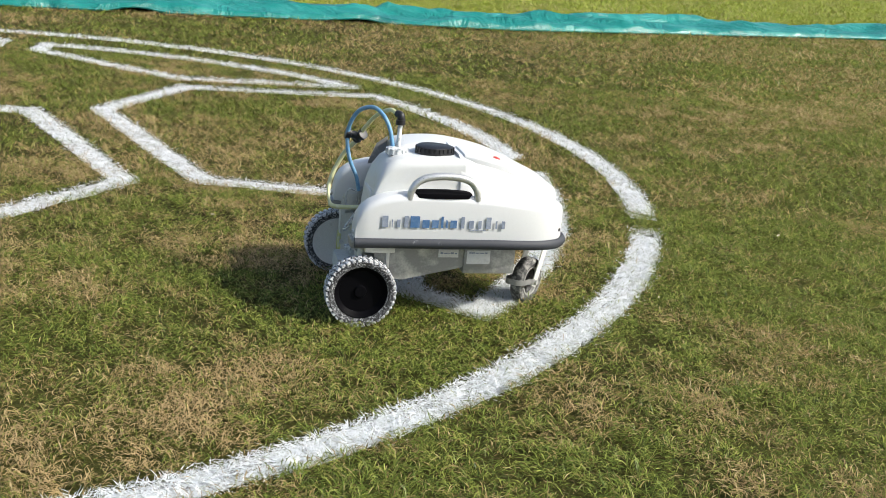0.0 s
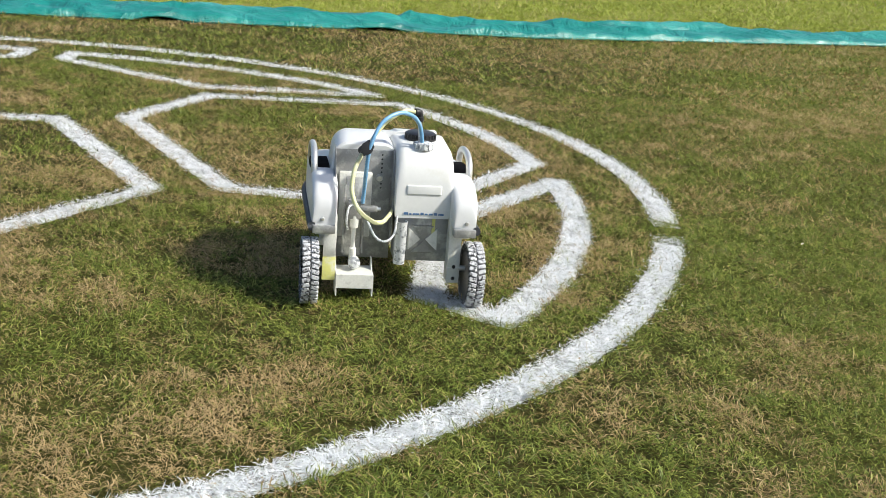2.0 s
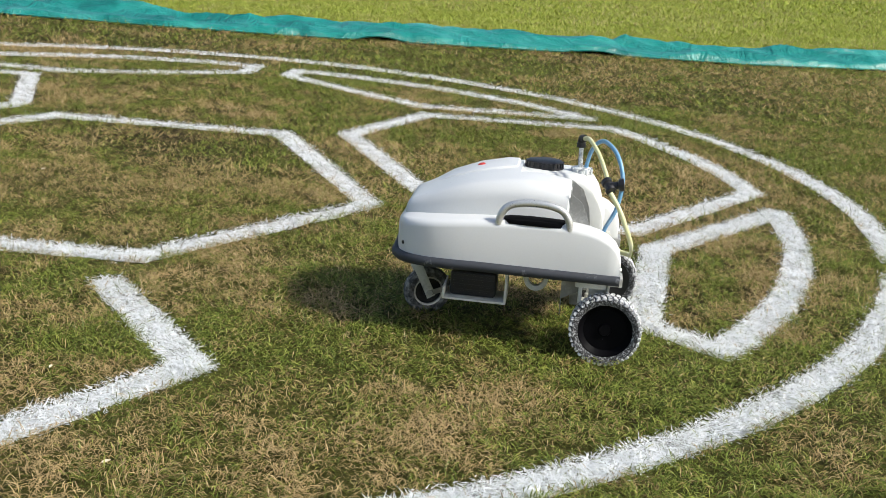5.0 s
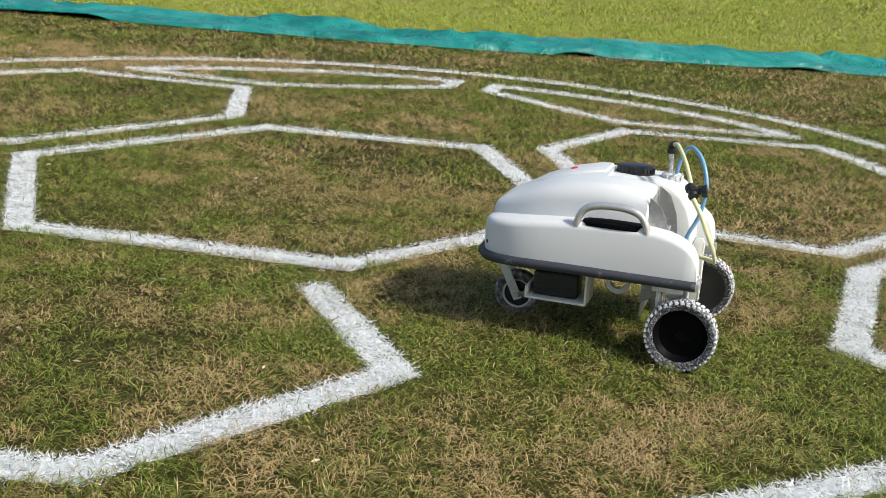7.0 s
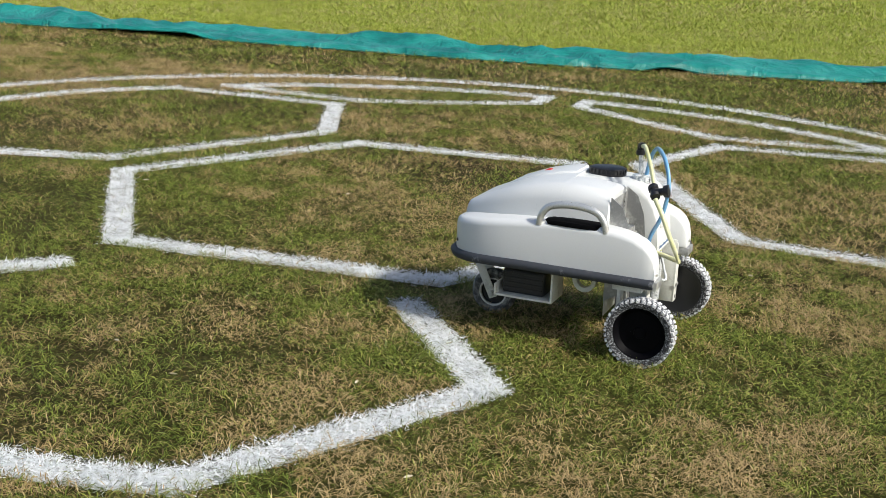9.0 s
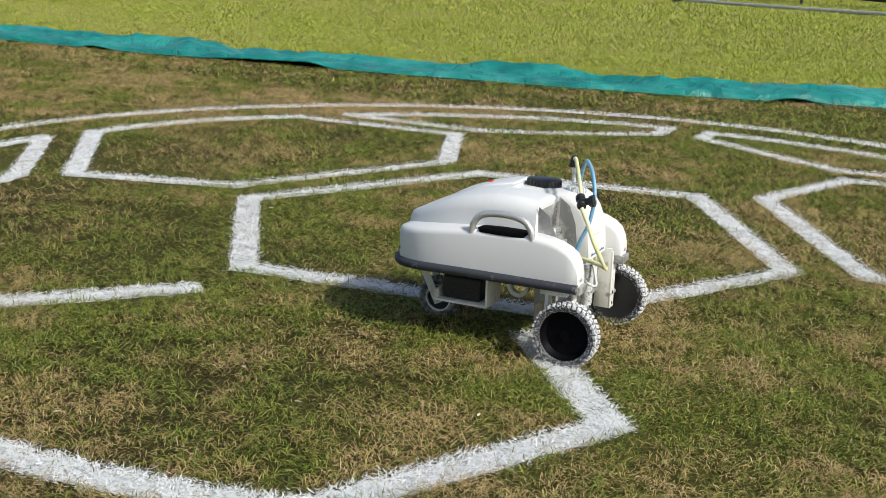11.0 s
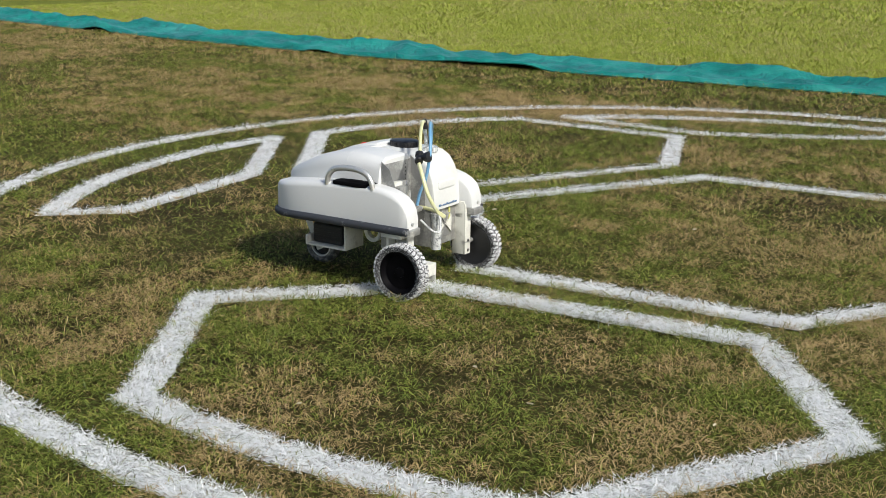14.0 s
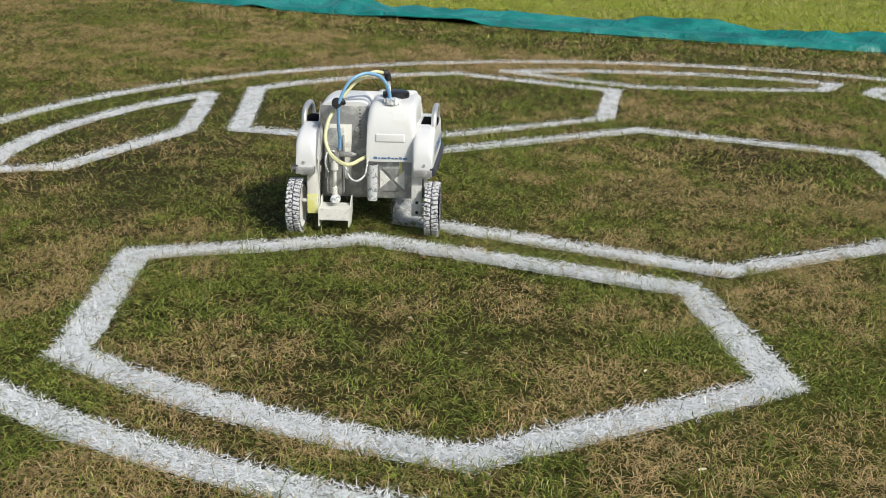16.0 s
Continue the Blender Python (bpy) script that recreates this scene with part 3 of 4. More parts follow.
# ---- the robot: x ahead, y to its left, origin on the ground under the axle ----
def rounded_section(x, y0, y1, z0, z1, r0, r1, n=5):
    """Ring in a plane of constant x: a box with small lower and larger upper corner radii."""
    pts = []
    for cy, cz, r, a0 in ((y1 - r1, z1 - r1, r1, 0), (y0 + r1, z1 - r1, r1, 90), (y0 + r0, z0 + r0, r0, 180), (y1 - r0, z0 + r0, r0, 270)):
        for k in range(n + 1):
            a = radians(a0 + 90 * k / n)
            pts.append((x, cy + r * math.cos(a), cz + r * math.sin(a)))
    return pts


# half width and top of the lower shell along its length
TUB = [(0.10, 0.300, 0.446), (0.30, 0.300, 0.444), (0.45, 0.299, 0.434), (0.56, 0.293, 0.420), (0.637, 0.279, 0.408), (0.688, 0.257, 0.399), (0.726, 0.224, 0.390), (0.747, 0.180, 0.379), (0.758, 0.125, 0.364)]
# half width, top and the shoulder's radius of the bonnet
BONNET = [(0.150, 0.214, 0.542, 0.045), (0.24, 0.214, 0.554, 0.05), (0.33, 0.212, 0.556, 0.055), (0.42, 0.206, 0.545, 0.055), (0.52, 0.193, 0.522, 0.050), (0.60, 0.176, 0.492, 0.042), (0.66, 0.156, 0.466, 0.034), (0.71, 0.134, 0.444, 0.026), (0.728, 0.124, 0.432, 0.020), (0.735, 0.118, 0.415, 0.014)]
# half width of the rubber rim
RIM = [(-0.035, 0.303), (0.30, 0.305), (0.45, 0.304), (0.56, 0.299), (0.637, 0.286), (0.688, 0.265), (0.726, 0.234), (0.752, 0.190), (0.766, 0.125), (0.771, 0.0)]


def bars(widths, height, gap, material, parent, label, place, name="printed_mark"):
    """A line of unreadable print: flat bars of a word's rhythm, on a plane given by place."""
    b = bmesh.new()
    x = 0.0
    for i, w in enumerate(widths):
        h = height * (1.0 if i % 3 == 0 else 0.68)
        box(x, x + w, -0.0006, 0.0006, 0, h, 0, b)
        x += w + gap
    return part(name, b, material, parent, label, smooth=False, at=place)


def build_wheel(side, robot):
    """Drive wheel with its axle along y; side is +1 on the robot's left."""
    turn = Matrix.Rotation(radians(-90 * side), 4, "X")
    hub = lathe([(0.0, 0.011), (0.018, 0.011), (0.021, 0.004), (0.070, 0.004), (0.082, 0.018), (0.085, 0.022), (0.090, 0.022), (0.090, -0.020), (0.084, -0.020), (0.080, -0.017), (0.0, -0.017)], 48, m=turn)
    wheel = part("wheel", hub, DISC, robot, "drive wheel with a black dished disc and a paint-spattered lugged tyre")
    tyre = lathe([(0.088, -0.024), (0.098, -0.029), (0.107, -0.029), (0.112, -0.024), (0.1135, 0.0), (0.112, 0.024), (0.107, 0.029), (0.098, 0.029), (0.088, 0.024)], 56, m=turn, closed=True)
    part("tyre", tyre, TYRE, wheel, "black tyre spattered with white paint")
    tread = bmesh.new()
    lugs = 38
    for k in range(lugs):
        for s in (-1, 1):
            m = Matrix.Rotation(2 * math.pi * (k + (0.25 if s > 0 else -0.25)) / lugs, 4, "Z") @ Matrix.Translation((0.1135, 0, s * 0.0155)) @ Matrix.Rotation(s * radians(14), 4, "X")
            box(-0.007, 0.0030, -0.0066, 0.0066, -0.0130, 0.0130, 0.0014, tread, turn @ m, 1)
    part("tread", tread, TREAD, wheel, "tread lugs caked with white paint")
    inner = lathe([(0.0, -0.0195), (0.074, -0.0195), (0.088, -0.027), (0.090, -0.023), (0.076, -0.0178), (0.0, -0.0178)], 40, m=turn, closed=False)
    part("inner_disc", inner, STICKER if side > 0 else BLACK, wheel, "white inner wheel disc" if side > 0 else "dark inner wheel disc")
    nut = lathe([(0.0, 0.008), (0.006, 0.008), (0.0065, 0.000), (0.010, 0.0005), (0.010, -0.004)], 6, m=turn)
    part("axle_nut", nut, BLACK, wheel)
    wheel.matrix_local = pose(0, side * 0.290, 0.120)
    return wheel


def build_caster(robot):
    c = new("caster")
    c.parent = robot
    m = Matrix.Rotation(radians(90), 4, "X")
    part("caster_tyre", lathe([(0.052, -0.020), (0.070, -0.024), (0.080, -0.019), (0.0845, -0.008), (0.0845, 0.008), (0.080, 0.019), (0.070, 0.024), (0.052, 0.020)], 44, m=m, closed=True), TYRE_GREY, c, "worn grey caster tyre")
    rim = lathe([(0.0, -0.014), (0.018, -0.016), (0.020, -0.006), (0.044, -0.006), (0.053, -0.018), (0.053, 0.018), (0.044, 0.006), (0.020, 0.006), (0.018, 0.016), (0.0, 0.014)], 36, m=m)
    part("caster_rim", rim, BLACK, c)
    part("rim_ring", lathe([(0.047, -0.0195), (0.053, -0.0205), (0.053, 0.0205), (0.047, 0.0195)], 36, m=m, closed=True), STEEL, c)
    fork = bmesh.new()
    for s in (-1, 1):
        y = s * 0.034
        box(-0.016, 0.016, y - 0.003, y + 0.003, -0.018, 0.158, 0.002, fork, Matrix.Rotation(radians(26), 4, "Y"))
    part("fork", fork, COATED, c, "paint-coated caster fork")
    top = box(0.040, 0.125, -0.04, 0.04, 0.138, 0.146, 0.003)
    lathe([(0.0, 0.146), (0.034, 0.146), (0.034, 0.168), (0.0, 0.168)], 30, top, Matrix.Translation((0.085, 0, 0)))
    part("swivel_plate", top, COATED, c)
    for s in (-1, 1):
        band = [(0.0, s * 0.038, 0.0), (-0.045, s * 0.038, 0.012), (-0.085, s * 0.036, 0.016), (-0.105, s * 0.020, 0.017), (-0.108, 0.0, 0.017)]
        b = bmesh.new()
        p = smooth_path(band, 5)
        loops = [[b.verts.new((q.x + o, q.y + s * o * 0.2, q.z + h)) for o, h in ((0, -0.010), (0, 0.010), (-0.002, 0.010), (-0.002, -0.010))] for q in p]
        for u, w in zip(loops, loops[1:]):
            for k in range(4):
                b.faces.new((u[k], w[k], w[(k + 1) % 4], u[(k + 1) % 4]))
        part("mud_strap", b, ALU, c)
        nut = lathe([(0, 0.008), (0.009, 0.008), (0.010, 0.0), (0, 0.0)], 6, m=Matrix.Translation((0, s * 0.037, 0)) @ Matrix.Rotation(radians(-90 * s), 4, "X"))
        part("axle_nut", nut, STEEL, c)
    c.matrix_local = pose(0.615, 0.0, 0.0845)
    return c


def build_robot():
    bot = new("line_marking_robot")
    tagged(bot, "white wheeled line marking robot driving on the grass", "robot")
    # lower shell: the nose and the flanks
    secs = []
    for x in [0.150 + 0.025 * k for k in range(22)] + [0.695, 0.712, 0.728, 0.741, 0.751, 0.758]:
        w, zt = smooth_table(TUB, x)
        secs.append(rounded_section(x, -w, w, 0.268, zt, 0.006, min(0.028, w * 0.5), 5))
    w, zt = 0.07, 0.342
    secs.append(rounded_section(0.763, -w, w, 0.27, zt, 0.006, 0.02, 5))
    shell = part("body_shell", loft(secs), WHITE, bot, "glossy white moulded lower shell")
    # two rear flanks beside the open back
    for s in (-1, 1):
        fl = []
        for x, zt, inn in ((0.152, 0.4455, 0.205), (0.12, 0.443, 0.205), (0.08, 0.437, 0.206), (0.045, 0.427, 0.207), (0.012, 0.410, 0.208), (-0.012, 0.388, 0.210), (-0.026, 0.362, 0.213), (-0.033, 0.330, 0.216), (-0.034, 0.285, 0.218)):
            out = 0.300 - (0.004 if x < -0.02 else 0)
            ring = rounded_section(x, min(s * inn, s * out), max(s * inn, s * out), 0.272, zt, 0.005, min(0.026, (zt - 0.272) * 0.45), 5)
            fl.append(ring)
        part("rear_flank", loft(fl), WHITE, bot, "rounded white wheel fairing")
        # solid near-black block painting the grip opening's shade, and its bright handle
        slot = []
        for x, zt, y1 in ((0.158, 0.4475, 0.272), (0.172, 0.4490, 0.2955), (0.22, 0.4500, 0.3010), (0.29, 0.4500, 0.3010), (0.355, 0.4470, 0.2960), (0.375, 0.4425, 0.270)):
            slot.append(rounded_section(x, min(s * 0.230, s * y1), max(s * 0.230, s * y1), 0.432, zt, 0.002, 0.002, 2))
        part("grip_opening", loft(slot), GRIP_SHADE, bot, "near-black block painting the shade in the handle opening")
        grip = tube([(0.392, s * 0.288, 0.425), (0.384, s * 0.289, 0.462), (0.360, s * 0.289, 0.490), (0.320, s * 0.289, 0.503), (0.265, s * 0.289, 0.507), (0.212, s * 0.289, 0.503), (0.172, s * 0.289, 0.490), (0.148, s * 0.289, 0.462), (0.140, s * 0.288, 0.425)], 0.0125, 6, 14)
        part("handle", grip, STEEL, bot, "curved brushed steel carrying handle")
        bolt = lathe([(0, 0.006), (0.006, 0.005), (0.008, 0), (0, 0)], 12, m=Matrix.Translation((-0.034, s * 0.262, 0.292)) @ Matrix.Rotation(radians(-90), 4, "Y"))
        part("bolt", bolt, STEEL, bot)
        clip = box(-0.045, 0.004, min(s * 0.215, s * 0.296), max(s * 0.215, s * 0.296), 0.243, 0.272, 0.003)
        part("corner_bracket", clip, ALU, bot)
        leg = box(-0.002, 0.058, min(s * 0.206, s * 0.214), max(s * 0.206, s * 0.214), 0.066, 0.300, 0.002)
        box(-0.008, 0.000, min(s * 0.206, s * 0.252), max(s * 0.206, s * 0.252), 0.066 if s < 0 else 0.15, 0.290, 0.0015, leg)
        part("leg_plate", leg, COATED, bot, "paint-coated metal leg plate")
        hang = box(0.005, 0.105, min(s * 0.206, s * 0.284), max(s * 0.206, s * 0.284), 0.226, 0.250, 0.003)
        box(0.080, 0.092, min(s * 0.215, s * 0.262), max(s * 0.215, s * 0.262), 0.165, 0.228, 0.002, hang)
        part("axle_bracket", hang, COATED, bot, "paint-coated bracket above the wheel")
        axle = lathe([(0, 0.0), (0.009, 0.0), (0.009, 0.07), (0, 0.07)], 18, m=Matrix.Translation((0, s * 0.205, 0.12)) @ Matrix.Rotation(radians(-90 * s), 4, "X"))
        part("axle", axle, STEEL, bot)
    part("paint_tip", box(-0.012, -0.002, 0.2055, 0.2525, 0.066, 0.150, 0.0015), YELLOWED, bot, "leg edge stained yellow with old paint")
    foot = box(-0.006, 0.0015, -0.2525, -0.206, 0.066, 0.105, 0.0015)
    part("slotted_end", foot, COATED, bot)
    # black discs on the uncut plate paint the dark inside its slots
    for z in (0.083, 0.126):
        part("slot_hole", lathe([(0, 0.001), (0.007, 0.001), (0.007, 0), (0, 0)], 14, m=Matrix.Translation((-0.0085, -0.230, z)) @ Matrix.Rotation(radians(-90), 4, "Y")), BLACK, bot)

    # rubber rim
    outer = []
    xs = [-0.035, 0.05, 0.15, 0.25, 0.35] + [0.42 + 0.025 * k for k in range(11)] + [0.69, 0.708, 0.724, 0.738, 0.750, 0.759, 0.765]
    left = [(x, smooth_table(RIM, x)[0]) for x in xs]
    line = [(x, w) for x, w in left] + [(0.772, 0.0)] + [(x, -w) for x, w in reversed(left)]
    b = bmesh.new()
    prof = ((-0.016, 0.252), (0.002, 0.249), (0.009, 0.257), (0.011, 0.266), (0.007, 0.276), (-0.001, 0.281), (-0.016, 0.279))
    loops = []
    for i, (x, y) in enumerate(line):
        p, q = Vector(line[max(i - 1, 0)]), Vector(line[min(i + 1, len(line) - 1)])
        d = (q - p).normalized()
        nrm = Vector((d.y, -d.x))
        if nrm.dot(Vector((x - 0.3, y))) < 0:
            nrm = -nrm
        sag = -0.012 * max(0.0, (x - 0.42) / 0.35) ** 1.5
        loops.append([b.verts.new((x + nrm.x * o, y + nrm.y * o, z + sag)) for o, z in prof])
    for u, w in zip(loops, loops[1:]):
        for k in range(len(prof)):
            b.faces.new((u[k], w[k], w[(k + 1) % len(prof)], u[(k + 1) % len(prof)]))
    b.faces.new(loops[0])
    b.faces.new(loops[-1])
    part("bumper_rim", b, RUBBER, bot, "dark scuffed rubber bumper rim")
    plug = lathe([(0, 0.004), (0.006, 0.003), (0.007, 0), (0, 0)], 12, m=Matrix.Translation((0.722, 0.228, 0.300)) @ Matrix.Rotation(radians(48), 4, "Z") @ Matrix.Rotation(radians(90), 4, "Y"))
    part("screw", plug, BLACK, bot)
    plug = lathe([(0, 0.004), (0.006, 0.003), (0.007, 0), (0, 0)], 12, m=Matrix.Translation((0.722, -0.228, 0.300)) @ Matrix.Rotation(radians(-48), 4, "Z") @ Matrix.Rotation(radians(90), 4, "Y"))
    part("screw", plug, BLACK, bot)

    # bonnet: whole width ahead of the tank, left half beside it
    secs, left_secs = [], []
    for x in [0.340, 0.346] + [0.36 + 0.03 * k for k in range(11)] + [0.68, 0.70, 0.715, 0.726, 0.732, 0.735]:
        w, zt, r = smooth_table(BONNET, x)
        ring = rounded_section(x, -w, w, 0.38, zt, 0.004, r, 7)
        secs.append([(p[0], p[1] * (1 + 0.10 * (1 - (p[2] - 0.38) / (zt - 0.38))), p[2]) for p in ring])
    for x in (0.150, 0.157, 0.18, 0.21, 0.24, 0.27, 0.30, 0.33, 0.36, 0.40):
        w, zt, r = smooth_table(BONNET, x)
        if x < 0.156:
            w, zt = w - 0.006, zt - 0.006
        elif x > 0.35:
            w, zt = w - 0.0012, zt - 0.0012
        ring = rounded_section(x, -0.010, w, 0.38, zt, 0.004, r, 7)
        left_secs.append([(p[0], p[1] + (0.10 * w * (1 - (p[2] - 0.38) / (zt - 0.38)) if p[1] > 0.1 else 0), p[2]) for p in ring])
    part("bonnet", loft(secs), WHITE, bot, "smooth white bonnet sloping to the nose")
    part("bonnet_shoulder", loft(left_secs), WHITE, bot, "white shoulder beside the tank")
    # raised left shoulder and the sunken deck line
    step = []
    for x, w, zt in ((0.345, 0.040, 0.548), (0.36, 0.085, 0.559), (0.40, 0.098, 0.556), (0.50, 0.094, 0.534), (0.60, 0.080, 0.498), (0.675, 0.05, 0.456)):
        step.append(rounded_section(x, -0.105 - w * 0.9, -0.105 + w * 0.9, 0.40, zt, 0.004, 0.012, 4))
    part("bonnet_panel", loft(step), WHITE, bot)
    part("indicator_lamp", lathe([(0, 0.007), (0.010, 0.006), (0.015, 0.002), (0.016, 0), (0, 0)], 24, m=Matrix.Translation((0.497, -0.112, 0.5325)) @ Matrix.Rotation(radians(20), 4, "Y")), RED, bot, "round red indicator on the bonnet")

    # paint tank at the back
    secs = []
    for x, z0, zt, r in ((0.345, 0.40, 0.545, 0.02), (0.30, 0.36, 0.549, 0.03), (0.17, 0.32, 0.546, 0.034), (0.135, 0.31, 0.540, 0.036), (0.102, 0.30, 0.522, 0.036), (0.077, 0.295, 0.492, 0.035), (0.061, 0.292, 0.455, 0.03), (0.052, 0.29, 0.42, 0.025), (0.046, 0.29, 0.36, 0.02), (0.043, 0.29, 0.325, 0.012)):
        secs.append(rounded_section(x, -0.216, -0.004, z0, zt, 0.008, r, 6))
    part("paint_tank", loft(secs), TANK_WHITE, bot, "rounded white plastic paint tank")
    dim = box(-0.007, 0.007, -0.172, -0.042, -0.020, 0.020, 0.0068, None, Matrix.Translation((0.0515, 0, 0.402)) @ Matrix.Rotation(radians(5), 4, "Y"), 4)
    part("tank_grip", dim, TANK_WHITE, bot)
    cap = lathe([(0, 0.020), (0.052, 0.020), (0.056, 0.017), (0.057, 0.002), (0.060, 0.001), (0.060, -0.006), (0.0, -0.006)], 48)
    for k in range(24):
        box(0.056, 0.0595, -0.003, 0.003, 0.002, 0.016, 0, cap, Matrix.Rotation(2 * math.pi * k / 24, 4, "Z"))
    cap.transform(Matrix.Translation((0.272, -0.110, 0.5525)))
    part("filler_cap", cap, BLACK, bot, "black screw-on filler cap")
    neck = lathe([(0.0, 0.026), (0.024, 0.026), (0.034, 0.022), (0.036, 0.0), (0.0, 0.0)], 36)
    for k in range(12):
        box(0.033, 0.0385, -0.0045, 0.0045, 0.002, 0.022, 0.0012, neck, Matrix.Rotation(2 * math.pi * k / 12, 4, "Z"), 1)
    neck.transform(Matrix.Translation((0.148, -0.105, 0.537)))
    part("bottle_cap", neck, CLEAR, bot, "milky ribbed bottle cap with paint splashes")
    part("stand_pipe", tube([(0.155, -0.095, 0.56), (0.160, -0.085, 0.655)], 0.008, 1, 14), CLEAR, bot)
    el = tube([(0.160, -0.085, 0.638), (0.160, -0.084, 0.664), (0.150, -0.066, 0.668)], 0.0125, 5, 14)
    lathe([(0, 0), (0.016, 0), (0.016, 0.016), (0, 0.016)], 18, el, Matrix.Translation((0.160, -0.085, 0.634)))
    part("elbow_fitting", el, BLACK, bot, "black elbow hose fitting")
    bars([0.016, 0.008, 0.024, 0.012, 0.010, 0.014, 0.012, 0.020], 0.010, 0.0045, INK_BLUE, bot, "small blue printed mark on the tank", Matrix.Translation((0.0405, -0.036, 0.303)) @ Matrix.Rotation(radians(-90), 4, "Z") @ Matrix.Translation((0, 0, 0)), "tank_print")

    # metal back plate with perforated edge, and the slide for the nozzle
    plate = box(0.146, 0.149, -0.004, 0.212, 0.105, 0.520, 0.001)
    part("back_plate", plate, ALU, bot, "scuffed aluminium back plate")
    for s, y0 in ((1, 0.212), (-1, -0.002)):
        side = bmesh.new()
        prof2 = [(0.150, 0.16), (0.075, 0.20), (0.070, 0.34), (0.082, 0.44), (0.108, 0.505), (0.150, 0.535)]
        for y in (y0, y0 + 0.003):
            side.faces.new([side.verts.new((x, y, z)) for x, z in prof2])
        side.verts.ensure_lookup_table()
        n = len(prof2)
        for k in range(n):
            side.faces.new((side.verts[k], side.verts[(k + 1) % n], side.verts[n + (k + 1) % n], side.verts[n + k]))
        part("side_plate", side, ALU, bot, smooth=False)
    # perforations as black discs: their inner shade is painted, nothing is cut
    for k in range(9):
        part("plate_hole", lathe([(0, 0.0006), (0.0035, 0.0006), (0.0035, 0), (0, 0)], 10, m=Matrix.Translation((0.1458, 0.040, 0.375 + 0.016 * k)) @ Matrix.Rotation(radians(-90), 4, "Y")), BLACK, bot)
    part("lock_knob", lathe([(0, 0.022), (0.010, 0.022), (0.013, 0.018), (0.013, 0.0), (0, 0)], 20, m=Matrix.Translation((0.146, 0.048, 0.418)) @ Matrix.Rotation(radians(-90), 4, "Y")), STEEL, bot, "round steel locking knob")
    mount = box(0.118, 0.146, 0.075, 0.195, 0.19, 0.44, 0.003)
    part("slide_mount", mount, COATED, bot, "overspray-coated slide mount")
    rail = box(0.085, 0.118, 0.108, 0.172, 0.13, 0.425, 0.003)
    box(0.078, 0.086, 0.100, 0.108, 0.14, 0.40, 0.001, rail)
    box(0.078, 0.086, 0.172, 0.180, 0.14, 0.40, 0.001, rail)
    part("slide_rail", rail, ALU, bot, "vertical aluminium slide rail")
    block = box(0.040, 0.080, 0.118, 0.164, 0.275, 0.345, 0.004)
    box(0.046, 0.074, 0.06, 0.118, 0.300, 0.322, 0.004, block)
    part("valve_block", block, ALU, bot, "grey spray valve block")
    part("side_fitting", lathe([(0, 0.03), (0.008, 0.03), (0.008, 0.018), (0.013, 0.018), (0.013, 0), (0, 0)], 16, m=Matrix.Translation((0.060, 0.075, 0.311)) @ Matrix.Rotation(radians(90), 4, "X")), STEEL, bot)
    rod = lathe([(0, 0.0), (0.013, 0.0), (0.013, 0.05), (0.008, 0.055), (0.008, 0.125), (0.016, 0.128), (0.016, 0.17), (0, 0.17)], 20, m=Matrix.Translation((0.055, 0.140, 0.115)))
    part("nozzle_rod", rod, COATED, bot)
    noz = lathe([(0, 0.0), (0.020, 0.0), (0.022, 0.006), (0.022, 0.030), (0.014, 0.036), (0.010, 0.05), (0, 0.05)], 24, m=Matrix.Translation((0.050, 0.134, 0.120)) @ Matrix.Rotation(radians(-90), 4, "Y"))
    part("nozzle", noz, CLEAR, bot, "round spray nozzle caked with paint")
    hood = bmesh.new()
    box(-0.028, 0.085, 0.066, 0.202, 0.088, 0.093, 0.0015, hood)
    for y in (0.066, 0.198):
        quad = [(-0.028, 0.022), (0.050, 0.022), (0.085, 0.06), (0.085, 0.128), (0.060, 0.128), (0.030, 0.092), (-0.028, 0.092)]
        f0 = [hood.verts.new((x, y, z)) for x, z in quad]
        f1 = [hood.verts.new((x, y + 0.004, z)) for x, z in quad]
        hood.faces.new(f0)
        hood.faces.new(f1)
        for k in range(len(quad)):
            hood.faces.new((f0[k], f0[(k + 1) % len(quad)], f1[(k + 1) % len(quad)], f1[k]))
    box(-0.030, -0.026, 0.066, 0.202, 0.046, 0.093, 0.001, hood)
    part("spray_guard", hood, COATED, bot, "white-coated spray guard over the nozzle", smooth=False)

    # lower tank box with a pressed cross, drain tube
    low = box(0.046, 0.145, -0.214, -0.012, 0.128, 0.288, 0.004)
    part("lower_case", low, ALU, bot, "aluminium lower case with paint runs")
    for sgn in (1, -1):
        for flip in (1, -1):
            tri = bmesh.new()
            c = Vector((0.0, -0.115, 0.210))
            if flip == 1:
                pts = [(0, sgn * 0.010), (-0.042, sgn * 0.052), (0.042, sgn * 0.052)]
            else:
                pts = [(sgn * 0.010, 0), (sgn * 0.056, -0.042), (sgn * 0.056, 0.042)]
            a = [tri.verts.new((0.0465, c.y + p, c.z + q)) for p, q in pts]
            e = [tri.verts.new((0.0395, c.y + p * 0.92, c.z + q * 0.92)) for p, q in pts]
            tri.faces.new(e)
            for k in range(3):
                tri.faces.new((a[k], a[(k + 1) % 3], e[(k + 1) % 3], e[k]))
            part("pressed_panel", tri, ALU if flip == 1 else COATED, bot, smooth=False)
    part("paint_streak", box(0.041, 0.0445, -0.158, -0.146, 0.225, 0.290, 0.001), YELLOWED, bot, "yellow-green paint streak")
